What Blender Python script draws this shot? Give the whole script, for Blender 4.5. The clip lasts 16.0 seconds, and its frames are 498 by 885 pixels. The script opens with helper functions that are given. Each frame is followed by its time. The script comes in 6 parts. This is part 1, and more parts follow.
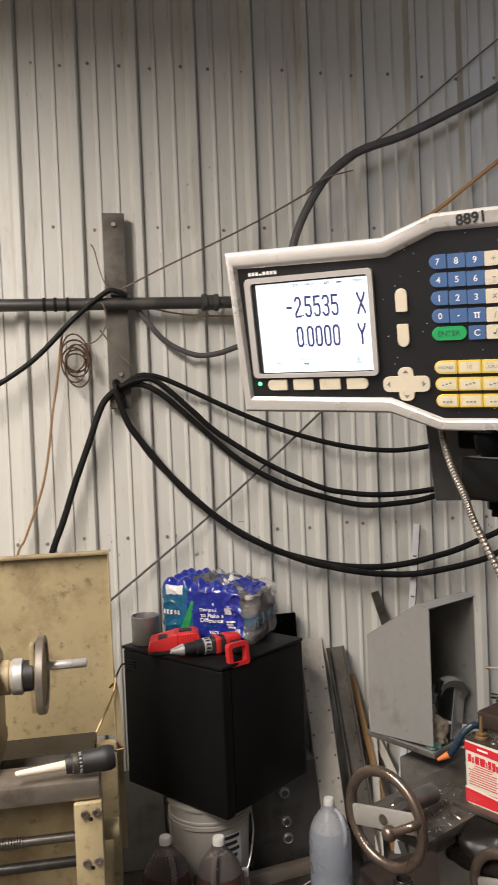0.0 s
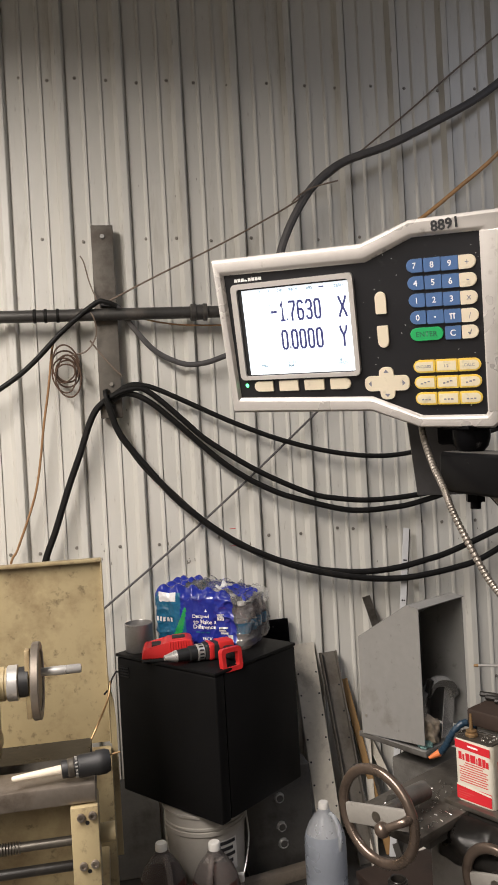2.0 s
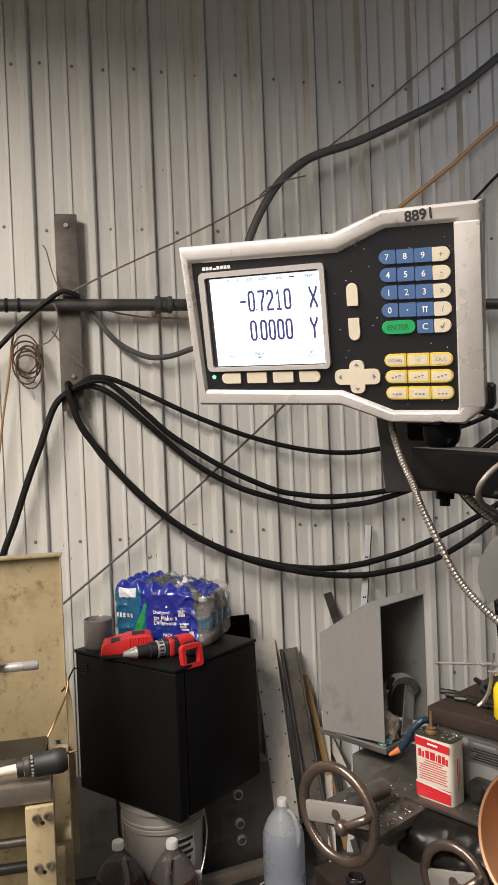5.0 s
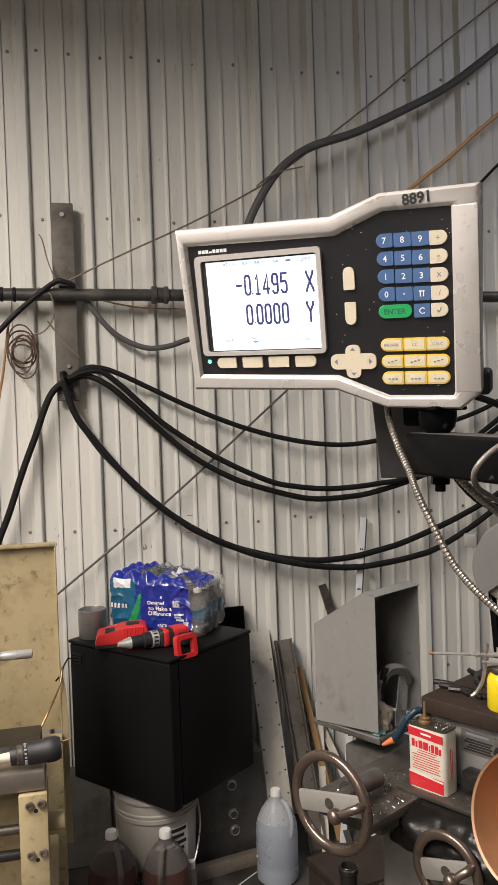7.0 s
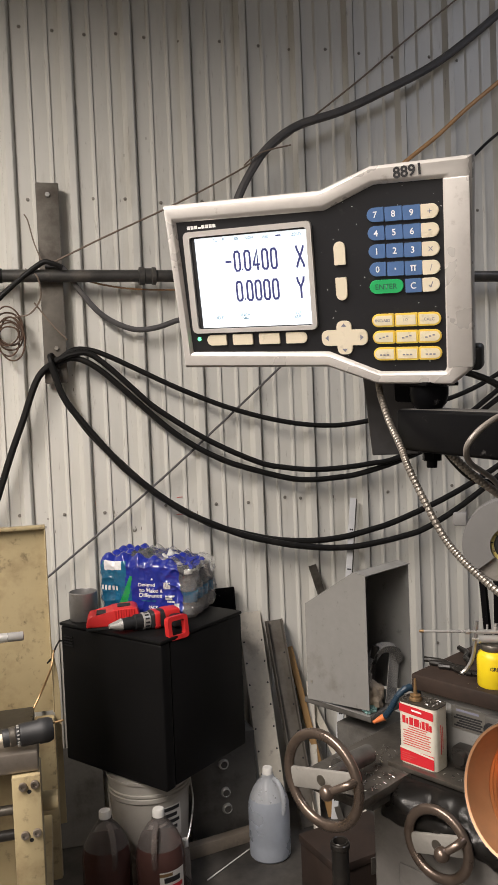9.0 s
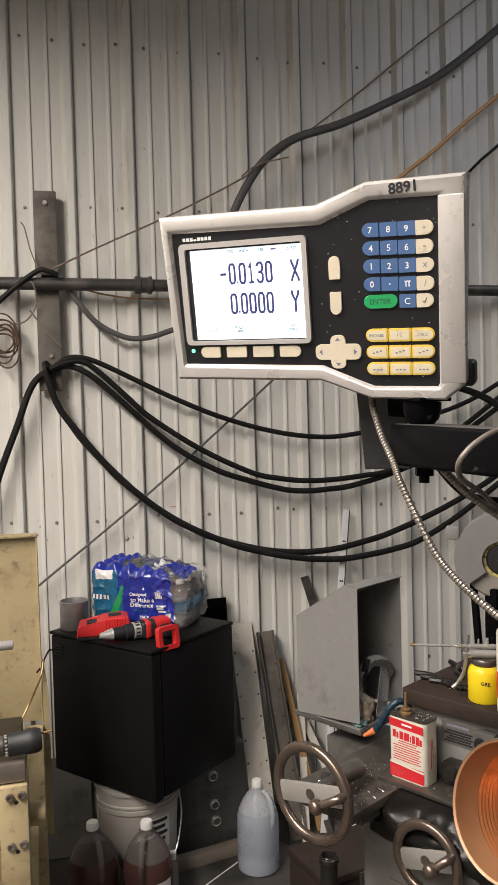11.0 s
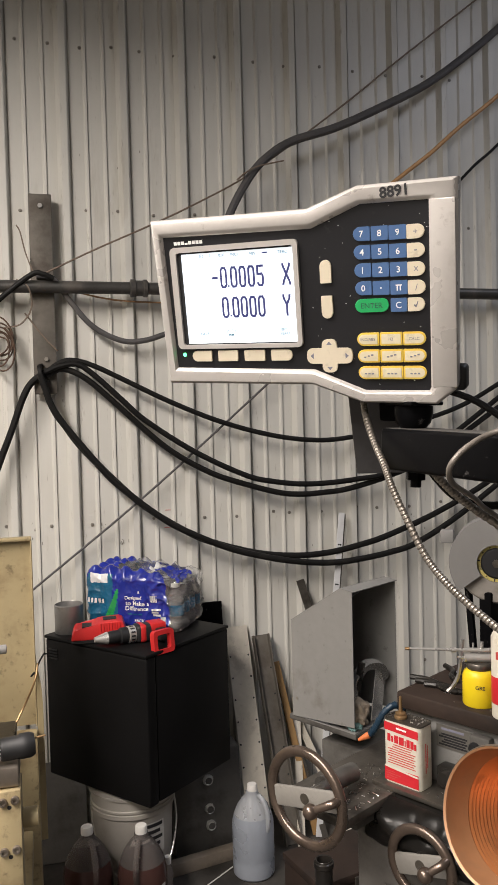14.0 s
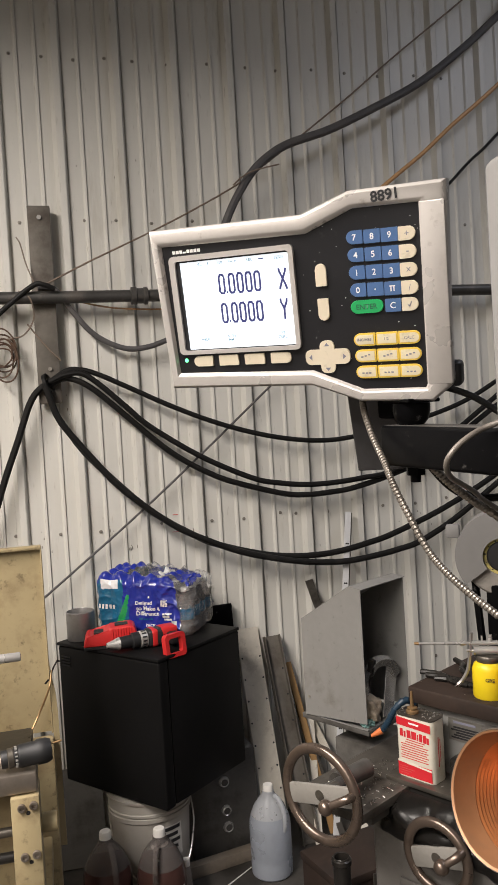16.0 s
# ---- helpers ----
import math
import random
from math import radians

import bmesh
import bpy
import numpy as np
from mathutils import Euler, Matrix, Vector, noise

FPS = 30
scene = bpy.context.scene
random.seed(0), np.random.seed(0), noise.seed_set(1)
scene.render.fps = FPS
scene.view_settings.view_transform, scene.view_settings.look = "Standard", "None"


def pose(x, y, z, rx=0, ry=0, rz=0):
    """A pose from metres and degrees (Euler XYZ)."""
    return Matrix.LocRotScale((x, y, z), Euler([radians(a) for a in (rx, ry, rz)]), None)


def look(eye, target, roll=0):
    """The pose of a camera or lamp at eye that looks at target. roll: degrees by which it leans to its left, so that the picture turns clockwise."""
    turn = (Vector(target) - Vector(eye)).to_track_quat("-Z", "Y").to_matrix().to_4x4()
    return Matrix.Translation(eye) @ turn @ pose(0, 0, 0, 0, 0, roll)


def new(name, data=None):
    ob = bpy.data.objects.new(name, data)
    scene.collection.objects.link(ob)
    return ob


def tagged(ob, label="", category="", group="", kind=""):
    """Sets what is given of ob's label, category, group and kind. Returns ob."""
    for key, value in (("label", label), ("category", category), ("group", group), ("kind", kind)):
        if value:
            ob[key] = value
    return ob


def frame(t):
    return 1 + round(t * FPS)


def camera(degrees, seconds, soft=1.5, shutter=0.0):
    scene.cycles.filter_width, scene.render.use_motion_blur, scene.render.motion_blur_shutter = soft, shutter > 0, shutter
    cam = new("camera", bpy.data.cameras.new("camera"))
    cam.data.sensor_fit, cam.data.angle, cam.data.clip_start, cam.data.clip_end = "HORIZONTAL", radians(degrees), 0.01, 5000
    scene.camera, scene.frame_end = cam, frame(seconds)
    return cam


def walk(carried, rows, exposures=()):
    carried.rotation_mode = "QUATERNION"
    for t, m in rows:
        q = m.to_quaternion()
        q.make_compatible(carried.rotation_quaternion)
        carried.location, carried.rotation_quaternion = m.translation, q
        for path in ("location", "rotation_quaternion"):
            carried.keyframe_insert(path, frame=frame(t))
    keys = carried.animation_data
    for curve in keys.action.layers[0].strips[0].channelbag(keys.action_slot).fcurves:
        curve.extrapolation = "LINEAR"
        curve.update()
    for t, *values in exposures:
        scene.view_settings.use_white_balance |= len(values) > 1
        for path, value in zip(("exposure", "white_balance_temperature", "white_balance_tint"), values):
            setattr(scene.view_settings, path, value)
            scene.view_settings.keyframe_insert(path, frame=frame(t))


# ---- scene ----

# ---- camera ----
PATH = [
    (0, (0.085, -3.127, 1.654), (0.418, -1.155, 1.612), -2.3),
    (0.5, (0.08, -3.133, 1.649), (0.33, -1.149, 1.602), -2.8),
    (1, (0.082, -3.124, 1.648), (0.327, -1.139, 1.621), -3.4),
    (1.5, (0.087, -3.16, 1.651), (0.389, -1.183, 1.647), -3.5),
    (2, (0.082, -3.158, 1.643), (0.439, -1.19, 1.626), -3.1),
    (2.5, (0.087, -3.151, 1.637), (0.455, -1.186, 1.595), -3.1),
    (3, (0.09, -3.155, 1.64), (0.474, -1.192, 1.606), -3.2),
    (3.5, (0.088, -3.139, 1.637), (0.491, -1.18, 1.603), -2.7),
    (4, (0.082, -3.143, 1.638), (0.51, -1.19, 1.602), -2.4),
    (4.5, (0.082, -3.139, 1.641), (0.526, -1.189, 1.61), -2.4),
    (7, (0.083, -3.133, 1.631), (0.542, -1.187, 1.583), -1.9),
    (7.5, (0.084, -3.133, 1.63), (0.551, -1.189, 1.574), -2.3),
    (8, (0.09, -3.132, 1.628), (0.57, -1.191, 1.556), -3.0),
    (8.5, (0.08, -3.127, 1.624), (0.56, -1.187, 1.536), -2.6),
    (9, (0.082, -3.128, 1.626), (0.566, -1.19, 1.533), -2.3),
    (11.5, (0.085, -3.127, 1.629), (0.587, -1.192, 1.564), -1.4),
    (12, (0.087, -3.125, 1.629), (0.591, -1.19, 1.565), -1.3),
    (12.5, (0.086, -3.125, 1.629), (0.59, -1.191, 1.564), -1.2),
    (13, (0.086, -3.126, 1.629), (0.592, -1.192, 1.563), -1.4),
    (13.5, (0.088, -3.127, 1.628), (0.595, -1.193, 1.563), -1.4),
    (14, (0.09, -3.126, 1.63), (0.597, -1.193, 1.568), -1.5),
    (14.5, (0.092, -3.123, 1.628), (0.598, -1.189, 1.565), -1.5),
    (15, (0.096, -3.12, 1.625), (0.597, -1.185, 1.559), -1.5),
    (15.5, (0.099, -3.119, 1.628), (0.586, -1.181, 1.564), -2.0),
    (16, (0.087, -3.146, 1.629), (0.582, -1.209, 1.575), -3.4),
]
cam = camera(35.0, 16.0, soft=1.35, shutter=0.4)
walk(cam, [(t, look(eye, target, roll)) for t, eye, target, roll in PATH])

# ---- light: a main ceiling fixture, two added fills and a dim night-time world ----
world = bpy.data.worlds.new("world")
scene.world = world
world.use_nodes = True
world.node_tree.nodes["Background"].inputs["Color"].default_value = (0.8, 0.85, 1.0, 1)
world.node_tree.nodes["Background"].inputs["Strength"].default_value = 0.02
scene.view_settings.exposure = 0.0
# x, y, z, length, watts, spread, colour
WARM, COOL_FILL = (1.0, 0.915, 0.845), (0.84, 0.87, 1.0)
# second: added rear fill for the readout; third: added cool fill, upper right wall
FIXTURES = [(-1.3, -2.6, 3.42, 2.4, 215, 170, WARM), (-1.9, -5.2, 3.5, 2.4, 130, 170, WARM), (2.7, -1.9, 3.95, 1.2, 24, 170, COOL_FILL)]


def ceiling_lamp(x, y, z, length, watts, spread, tint):
    data = bpy.data.lights.new("tube_light", "AREA")
    data.shape, data.size, data.size_y, data.energy = "RECTANGLE", length, 0.45, watts
    data.color, data.spread = tint, radians(spread)
    lamp = new("tube_light", data)
    lamp.matrix_basis = pose(x, y, z - 0.012, 0, 0, 90)


for fx in FIXTURES:
    ceiling_lamp(*fx)


# ---- materials ----
def material(name, base, rough=0.5, metal=0.0, vary=0.15, scale=6.0, fine=60.0, bump=0.15, stain=None, amount=0.0, stain_scale=3.0,
             emit=None, power=0.0, alpha=1.0, glass=0.0, ior=1.45, island=0.0, piece=0.0, stretch=(1, 1, 1), coat=0.0, speck=None):
    """A surface with colour variation at two scales, stains, uneven gloss and fine relief."""
    m = bpy.data.materials.new(name)
    m.use_nodes = True
    n, l = m.node_tree.nodes, m.node_tree.links
    b = n["Principled BSDF"]
    tex = n.new("ShaderNodeTexCoord")
    mp = n.new("ShaderNodeMapping")
    mp.inputs["Scale"].default_value = stretch
    l.new(tex.outputs["Object"], mp.inputs["Vector"])

    def noise_at(s, d=4.0, r=0.55):
        t = n.new("ShaderNodeTexNoise")
        t.inputs["Scale"].default_value, t.inputs["Detail"].default_value, t.inputs["Roughness"].default_value = s, d, r
        l.new(mp.outputs["Vector"], t.inputs["Vector"])
        return t.outputs["Fac"]

    big, small = noise_at(scale), noise_at(fine, 3.0)
    mixed = n.new("ShaderNodeMath")
    mixed.operation = "MULTIPLY_ADD"
    l.new(small, mixed.inputs[0])
    mixed.inputs[1].default_value = 0.5
    l.new(big, mixed.inputs[2])
    ramp = n.new("ShaderNodeMapRange")
    ramp.inputs["From Min"].default_value, ramp.inputs["From Max"].default_value = 0.35, 1.15
    ramp.inputs["To Min"].default_value, ramp.inputs["To Max"].default_value = 1 - vary, 1 + vary
    l.new(mixed.outputs[0], ramp.inputs["Value"])
    hsv = n.new("ShaderNodeHueSaturation")
    hsv.inputs["Color"].default_value = (*base, 1)
    value = ramp.outputs["Result"]
    for kind, much in (("island", island), ("piece", piece)):
        if much:
            src = n.new("ShaderNodeNewGeometry").outputs["Random Per Island"] if kind == "island" else n.new("ShaderNodeObjectInfo").outputs["Random"]
            r = n.new("ShaderNodeMapRange")
            r.inputs["To Min"].default_value, r.inputs["To Max"].default_value = 1 - much, 1 + much
            l.new(src, r.inputs["Value"])
            mul = n.new("ShaderNodeMath")
            mul.operation = "MULTIPLY"
            l.new(value, mul.inputs[0])
            l.new(r.outputs["Result"], mul.inputs[1])
            value = mul.outputs[0]
    l.new(value, hsv.inputs["Value"])
    colour = hsv.outputs["Color"]
    layers = ([(stain, amount, stain_scale)] if stain else []) + ([speck] if speck else [])
    for tone, amount, size in layers:
        s = noise_at(size, 6.0, 0.65)
        cut = n.new("ShaderNodeMapRange")
        cut.inputs["From Min"].default_value, cut.inputs["From Max"].default_value = 0.62 - 0.3 * amount, 0.75 - 0.15 * amount
        cut.inputs["To Max"].default_value = min(1.0, 0.5 + amount)
        l.new(s, cut.inputs["Value"])
        mix = n.new("ShaderNodeMix")
        mix.data_type = "RGBA"
        l.new(cut.outputs["Result"], mix.inputs["Factor"])
        l.new(colour, mix.inputs["A"])
        mix.inputs["B"].default_value = (*tone, 1)
        colour = mix.outputs["Result"]
    l.new(colour, b.inputs["Base Color"])
    rr = n.new("ShaderNodeMapRange")
    rr.inputs["To Min"].default_value, rr.inputs["To Max"].default_value = max(0.02, rough - 0.14), min(1.0, rough + 0.14)
    l.new(big, rr.inputs["Value"])
    l.new(rr.outputs["Result"], b.inputs["Roughness"])
    b.inputs["Metallic"].default_value = metal
    b.inputs["IOR"].default_value = ior
    b.inputs["Coat Weight"].default_value = coat
    if bump:
        bp = n.new("ShaderNodeBump")
        bp.inputs["Strength"].default_value, bp.inputs["Distance"].default_value = bump, 0.002
        l.new(mixed.outputs[0], bp.inputs["Height"])
        l.new(bp.outputs["Normal"], b.inputs["Normal"])
    if emit:
        b.inputs["Emission Color"].default_value, b.inputs["Emission Strength"].default_value = (*emit, 1), power
    if glass:
        b.inputs["Transmission Weight"].default_value = glass
    if alpha < 1:
        b.inputs["Alpha"].default_value = alpha
    return m


WALL = material("painted_steel", (0.64, 0.625, 0.575), 0.42, 0, 0.06, 1.2, 14, 0.05, (0.40, 0.37, 0.31), 0.14, 2.2, stretch=(3, 3, 0.5), piece=0.03, speck=((0.20, 0.16, 0.12), 0.03, 26))
DARKSCREW = material("screw_steel", (0.26, 0.24, 0.21), 0.5, 0.5, 0.2, 40, 200)
CONCRETE = material("concrete", (0.075, 0.068, 0.060), 0.6, 0, 0.35, 2.5, 40, 0.4, (0.015, 0.014, 0.013), 0.5, 2.0)
CEILING = material("ceiling_white", (0.34, 0.33, 0.31), 0.8, 0, 0.08, 2, 20)
GREYWALL = material("painted_wall", (0.24, 0.23, 0.215), 0.8, 0, 0.1, 2, 20)
RUBBER = material("black_rubber", (0.0085, 0.008, 0.0075), 0.58, 0, 0.3, 20, 160, 0.2, (0.028, 0.025, 0.022), 0.16, 9, ior=1.3)
GREYHOSE = material("grey_rubber", (0.085, 0.081, 0.081), 0.55, 0, 0.25, 12, 120, 0.2, (0.11, 0.10, 0.09), 0.3, 6)
BROWNCABLE = material("dull_brown_sheath", (0.17, 0.15, 0.13), 0.42, 0.2, 0.2, 20, 150, 0.1, (0.08, 0.07, 0.06), 0.2, 20)
TANWIRE = material("tan_wire", (0.30, 0.17, 0.08), 0.5, 0, 0.25, 20, 150)
ORANGEWIRE = material("orange_cord", (0.52, 0.29, 0.12), 0.5, 0, 0.2, 20, 150)
BROWNWIRE = material("brown_wire", (0.19, 0.145, 0.11), 0.55, 0, 0.2, 20, 150)
COILWIRE = material("dark_brown_wire", (0.095, 0.055, 0.035), 0.5, 0.1, 0.2, 20, 150)
PIPE = material("black_iron", (0.075, 0.072, 0.068), 0.42, 0.5, 0.25, 8, 90, 0.2, (0.17, 0.15, 0.13), 0.25, 7)
POSTSTEEL = material("weathered_steel", (0.15, 0.135, 0.115), 0.65, 0.3, 0.3, 7, 60, 0.3, (0.06, 0.045, 0.035), 0.45, 5)
SILVER = material("cast_silver_paint", (0.56, 0.53, 0.50), 0.30, 0.35, 0.08, 12, 160, 0.08, (0.30, 0.27, 0.24), 0.16, 14, speck=((0.16, 0.12, 0.10), 0.0, 70))
PANEL = material("black_membrane", (0.013, 0.013, 0.015), 0.36, 0, 0.15, 10, 200, 0.05, (0.06, 0.058, 0.055), 0.03, 60)
PLASTIC = material("black_plastic", (0.015, 0.015, 0.016), 0.5, 0, 0.2, 20, 300, 0.2)
CREAM = material("cream_key", (0.68, 0.60, 0.46), 0.45, 0, 0.04, 20, 200, 0.05, (0.40, 0.34, 0.25), 0.1, 80)
BLUE = material("blue_key", (0.07, 0.14, 0.30), 0.45, 0, 0.06, 20, 200, 0.05)
YELLOWKEY = material("yellow_key", (0.75, 0.52, 0.08), 0.45, 0, 0.05, 20, 200, 0.05)
YELLOWIN = material("worn_key_face", (0.70, 0.62, 0.45), 0.5, 0, 0.08, 60, 300, 0.05, (0.45, 0.40, 0.28), 0.25, 120)
GREENKEY = material("green_key", (0.02, 0.36, 0.11), 0.4, 0, 0.05, 20, 200, 0.05)
WHITEINK = material("white_ink", (0.8, 0.8, 0.78), 0.5, 0, 0.02, 20, 200, 0)
GREYINK = material("grey_ink", (0.20, 0.20, 0.25), 0.5, 0, 0.02, 20, 200, 0)
GREENINK = material("green_ink", (0.03, 0.12, 0.07), 0.5, 0, 0.02, 20, 200, 0)
BRACKET = material("blued_steel_plate", (0.075, 0.073, 0.075), 0.38, 0.55, 0.2, 8, 90, 0.1, (0.03, 0.028, 0.027), 0.3, 9)
WORNGREY = material("worn_grey_casting", (0.30, 0.285, 0.26), 0.42, 0.2, 0.16, 12, 90, 0.15, (0.10, 0.085, 0.07), 0.22, 14)
BASEGREY = material("machine_base_enamel", (0.17, 0.16, 0.15), 0.45, 0, 0.2, 4, 50, 0.2, (0.05, 0.043, 0.036), 0.35, 5)
STONE = material("abrasive_wheel", (0.26, 0.24, 0.215), 0.85, 0, 0.15, 20, 200, 0.3, (0.16, 0.14, 0.12), 0.35, 16)
DARKINK = material("dark_ink", (0.02, 0.02, 0.022), 0.6, 0, 0.05, 60, 200, 0)
BEZEL = material("screen_bezel", (0.60, 0.57, 0.54), 0.35, 0.4, 0.06, 20, 200, 0.05)
LCD = material("lit_lcd", (0.5, 0.52, 0.56), 0.3, 0, 0.01, 20, 100, 0, emit=(0.88, 0.94, 1.0), power=1.0)
LCDINK = material("lcd_segment", (0.02, 0.024, 0.07), 0.4, 0, 0.02, 20, 100, 0, emit=(0.09, 0.085, 0.30), power=0.42)
LCDFAINT = material("lcd_faint", (0.05, 0.10, 0.13), 0.4, 0, 0.02, 20, 100, 0, emit=(0.14, 0.26, 0.32), power=0.8)
LED = material("green_led", (0.1, 0.8, 0.3), 0.3, 0, 0.02, 20, 100, 0, emit=(0.15, 1.0, 0.35), power=2.2)
BLACKPAINT = material("black_paint", (0.0035, 0.0035, 0.004), 0.32, 0, 0.25, 5, 60, 0.12, (0.014, 0.013, 0.012), 0.06, 9, ior=1.13, speck=((0.22, 0.21, 0.20), 0.0, 55))
FRIDGE = material("black_enamel", (0.0078, 0.0076, 0.0078), 0.46, 0, 0.25, 4, 160, 0.10, (0.008, 0.0075, 0.007), 0.12, 6, ior=1.2)
MACHINECREAM = material("old_cream_enamel", (0.39, 0.315, 0.18), 0.40, 0, 0.14, 3, 25, 0.15, (0.19, 0.13, 0.068), 0.36, 5, speck=((0.05, 0.035, 0.02), 0.14, 38))
STEEL = material("machined_steel", (0.60, 0.585, 0.56), 0.30, 0.6, 0.12, 10, 120, 0.08, (0.20, 0.17, 0.14), 0.25, 14)
CHROME = material("bright_sheet", (0.72, 0.71, 0.69), 0.22, 0.75, 0.1, 10, 120, 0.05, (0.35, 0.33, 0.30), 0.2, 14)
DARKSTEEL = material("oily_steel", (0.16, 0.145, 0.125), 0.38, 0.75, 0.3, 10, 90, 0.2, (0.05, 0.04, 0.03), 0.4, 9)
BEDSTEEL = material("worn_bed_way", (0.30, 0.26, 0.22), 0.38, 0.7, 0.25, 8, 80, 0.15, (0.11, 0.08, 0.055), 0.35, 10)
BROWNSTEEL = material("bronzed_handwheel", (0.17, 0.13, 0.105), 0.30, 0.75, 0.2, 12, 90, 0.1, (0.06, 0.045, 0.035), 0.25, 12)
GREYENAMEL = material("grey_machine_enamel", (0.225, 0.22, 0.21), 0.42, 0, 0.12, 4, 50, 0.15, (0.13, 0.115, 0.10), 0.16, 7, speck=((0.06, 0.05, 0.045), 0.03, 40))
DARKGREY = material("dirty_grey_enamel", (0.10, 0.095, 0.088), 0.42, 0, 0.25, 5, 50, 0.25, (0.03, 0.026, 0.022), 0.45, 6)
TABLESTEEL = material("greasy_table_steel", (0.10, 0.09, 0.078), 0.36, 0.35, 0.35, 9, 80, 0.3, (0.028, 0.024, 0.02), 0.5, 13)
OILBLACK = material("oily_black", (0.022, 0.020, 0.018), 0.30, 0.2, 0.4, 9, 70, 0.35, (0.06, 0.05, 0.042), 0.3, 11)
GALV = material("galvanised_sheet", (0.66, 0.61, 0.52), 0.40, 0.15, 0.2, 6, 50, 0.12, (0.20, 0.16, 0.12), 0.3, 5, speck=((0.10, 0.07, 0.05), 0.08, 30))
WOOD = material("old_wood", (0.34, 0.20, 0.08), 0.65, 0, 0.25, 5, 60, 0.3, (0.14, 0.08, 0.035), 0.3, 5, stretch=(6, 6, 0.6))
LUMBER = material("greasy_lumber", (0.24, 0.20, 0.16), 0.75, 0, 0.25, 5, 60, 0.3, (0.06, 0.05, 0.04), 0.35, 5)
BUCKETWHITE = material("white_polythene", (0.45, 0.425, 0.385), 0.42, 0, 0.06, 5, 60, 0.05, (0.36, 0.32, 0.27), 0.22, 7)
JUGCLEAR = material("cloudy_plastic", (0.50, 0.54, 0.61), 0.30, 0, 0.10, 8, 60, 0.05, glass=0.5, ior=1.2)
JUGMILK = material("milky_plastic", (0.62, 0.64, 0.67), 0.28, 0, 0.10, 8, 60, 0.05, glass=0.55, ior=1.2)
JUGDARK = material("amber_oil_plastic", (0.105, 0.052, 0.045), 0.20, 0, 0.2, 6, 60, 0.05, glass=0.15, ior=1.3)
JUGTOP = material("tinted_plastic", (0.62, 0.56, 0.53), 0.16, 0, 0.1, 6, 60, 0.05, glass=0.85, ior=1.12)
CAPWHITE = material("white_cap", (0.72, 0.70, 0.66), 0.5, 0, 0.05, 30, 200, 0.05)
TINWHITE = material("printed_tin_white", (0.72, 0.68, 0.58), 0.35, 0.05, 0.05, 12, 90, 0.05, (0.50, 0.40, 0.24), 0.22, 14)
TINRED = material("printed_tin_red", (0.58, 0.025, 0.035), 0.35, 0, 0.06, 12, 90, 0.05)
REDINK = material("red_ink", (0.55, 0.08, 0.07), 0.5, 0, 0.06, 30, 90, 0)
BRASS = material("dirty_brass", (0.34, 0.22, 0.11), 0.42, 0.7, 0.2, 30, 120, 0.1)
YELLOW = material("yellow_plastic", (0.80, 0.60, 0.015), 0.38, 0, 0.05, 12, 90, 0.05, (0.40, 0.28, 0.02), 0.1, 20)
OLDYELLOW = material("faded_yellow_paper", (0.52, 0.44, 0.14), 0.6, 0, 0.2, 30, 120, 0.05, (0.20, 0.17, 0.10), 0.35, 40)
REDPLASTIC = material("red_plastic", (0.58, 0.025, 0.025), 0.42, 0, 0.08, 20, 120, 0.1)
COPPER = material("copper_lacquer", (0.46, 0.185, 0.07), 0.36, 0.6, 0.2, 14, 90, 0.15, (0.22, 0.085, 0.035), 0.30, 30)
TANCOPPER = material("worn_copper_band", (0.33, 0.165, 0.08), 0.5, 0.35, 0.18, 16, 90, 0.12, (0.26, 0.15, 0.085), 0.3, 26)
RIMGREY = material("worn_shade_rim", (0.15, 0.115, 0.085), 0.45, 0.4, 0.15, 12, 90, 0.1, (0.22, 0.15, 0.10), 0.3, 14)
CONDUIT = material("galvanised_conduit", (0.30, 0.27, 0.235), 0.33, 0.75, 0.12, 30, 120, 0.05)
FILMBLUE = material("blue_printed_film", (0.018, 0.030, 0.26), 0.20, 0, 0.25, 14, 60, 0.6, (0.30, 0.33, 0.45), 0.02, 22, coat=0.6)
FILMTEAL = material("teal_printed_film", (0.014, 0.105, 0.20), 0.22, 0, 0.35, 16, 60, 0.3, (0.10, 0.28, 0.34), 0.14, 22, coat=0.4)
FILMGREEN = material("green_printed_film", (0.02, 0.28, 0.08), 0.25, 0, 0.2, 16, 60, 0.2, coat=0.4)
FILMWHITE = material("white_printed_film", (0.66, 0.66, 0.66), 0.25, 0, 0.1, 16, 60, 0.2, coat=0.4)
FILMCLEAR = material("clear_film", (0.9, 0.9, 0.9), 0.10, 0, 0.02, 20, 60, 0.3, glass=0.85, ior=1.10, alpha=0.55, coat=0.5)
RAG = material("shop_rag", (0.40, 0.33, 0.25), 0.9, 0, 0.25, 30, 160, 0.6, (0.16, 0.11, 0.07), 0.35, 25)
TEALRAG = material("teal_rag", (0.22, 0.38, 0.36), 0.9, 0, 0.2, 30, 160, 0.5)
HOSEBLUE = material("blue_segment", (0.014, 0.035, 0.06), 0.4, 0, 0.15, 20, 120, 0.1)
HOSEORANGE = material("orange_nozzle", (0.62, 0.17, 0.05), 0.45, 0, 0.1, 20, 120, 0.1)
WHITEWIRE = material("ivory_handle", (0.66, 0.58, 0.46), 0.5, 0, 0.1, 20, 120, 0.1)
CHIPS = material("metal_swarf", (0.62, 0.60, 0.57), 0.28, 0.9, 0.2, 30, 100, 0, island=0.4)
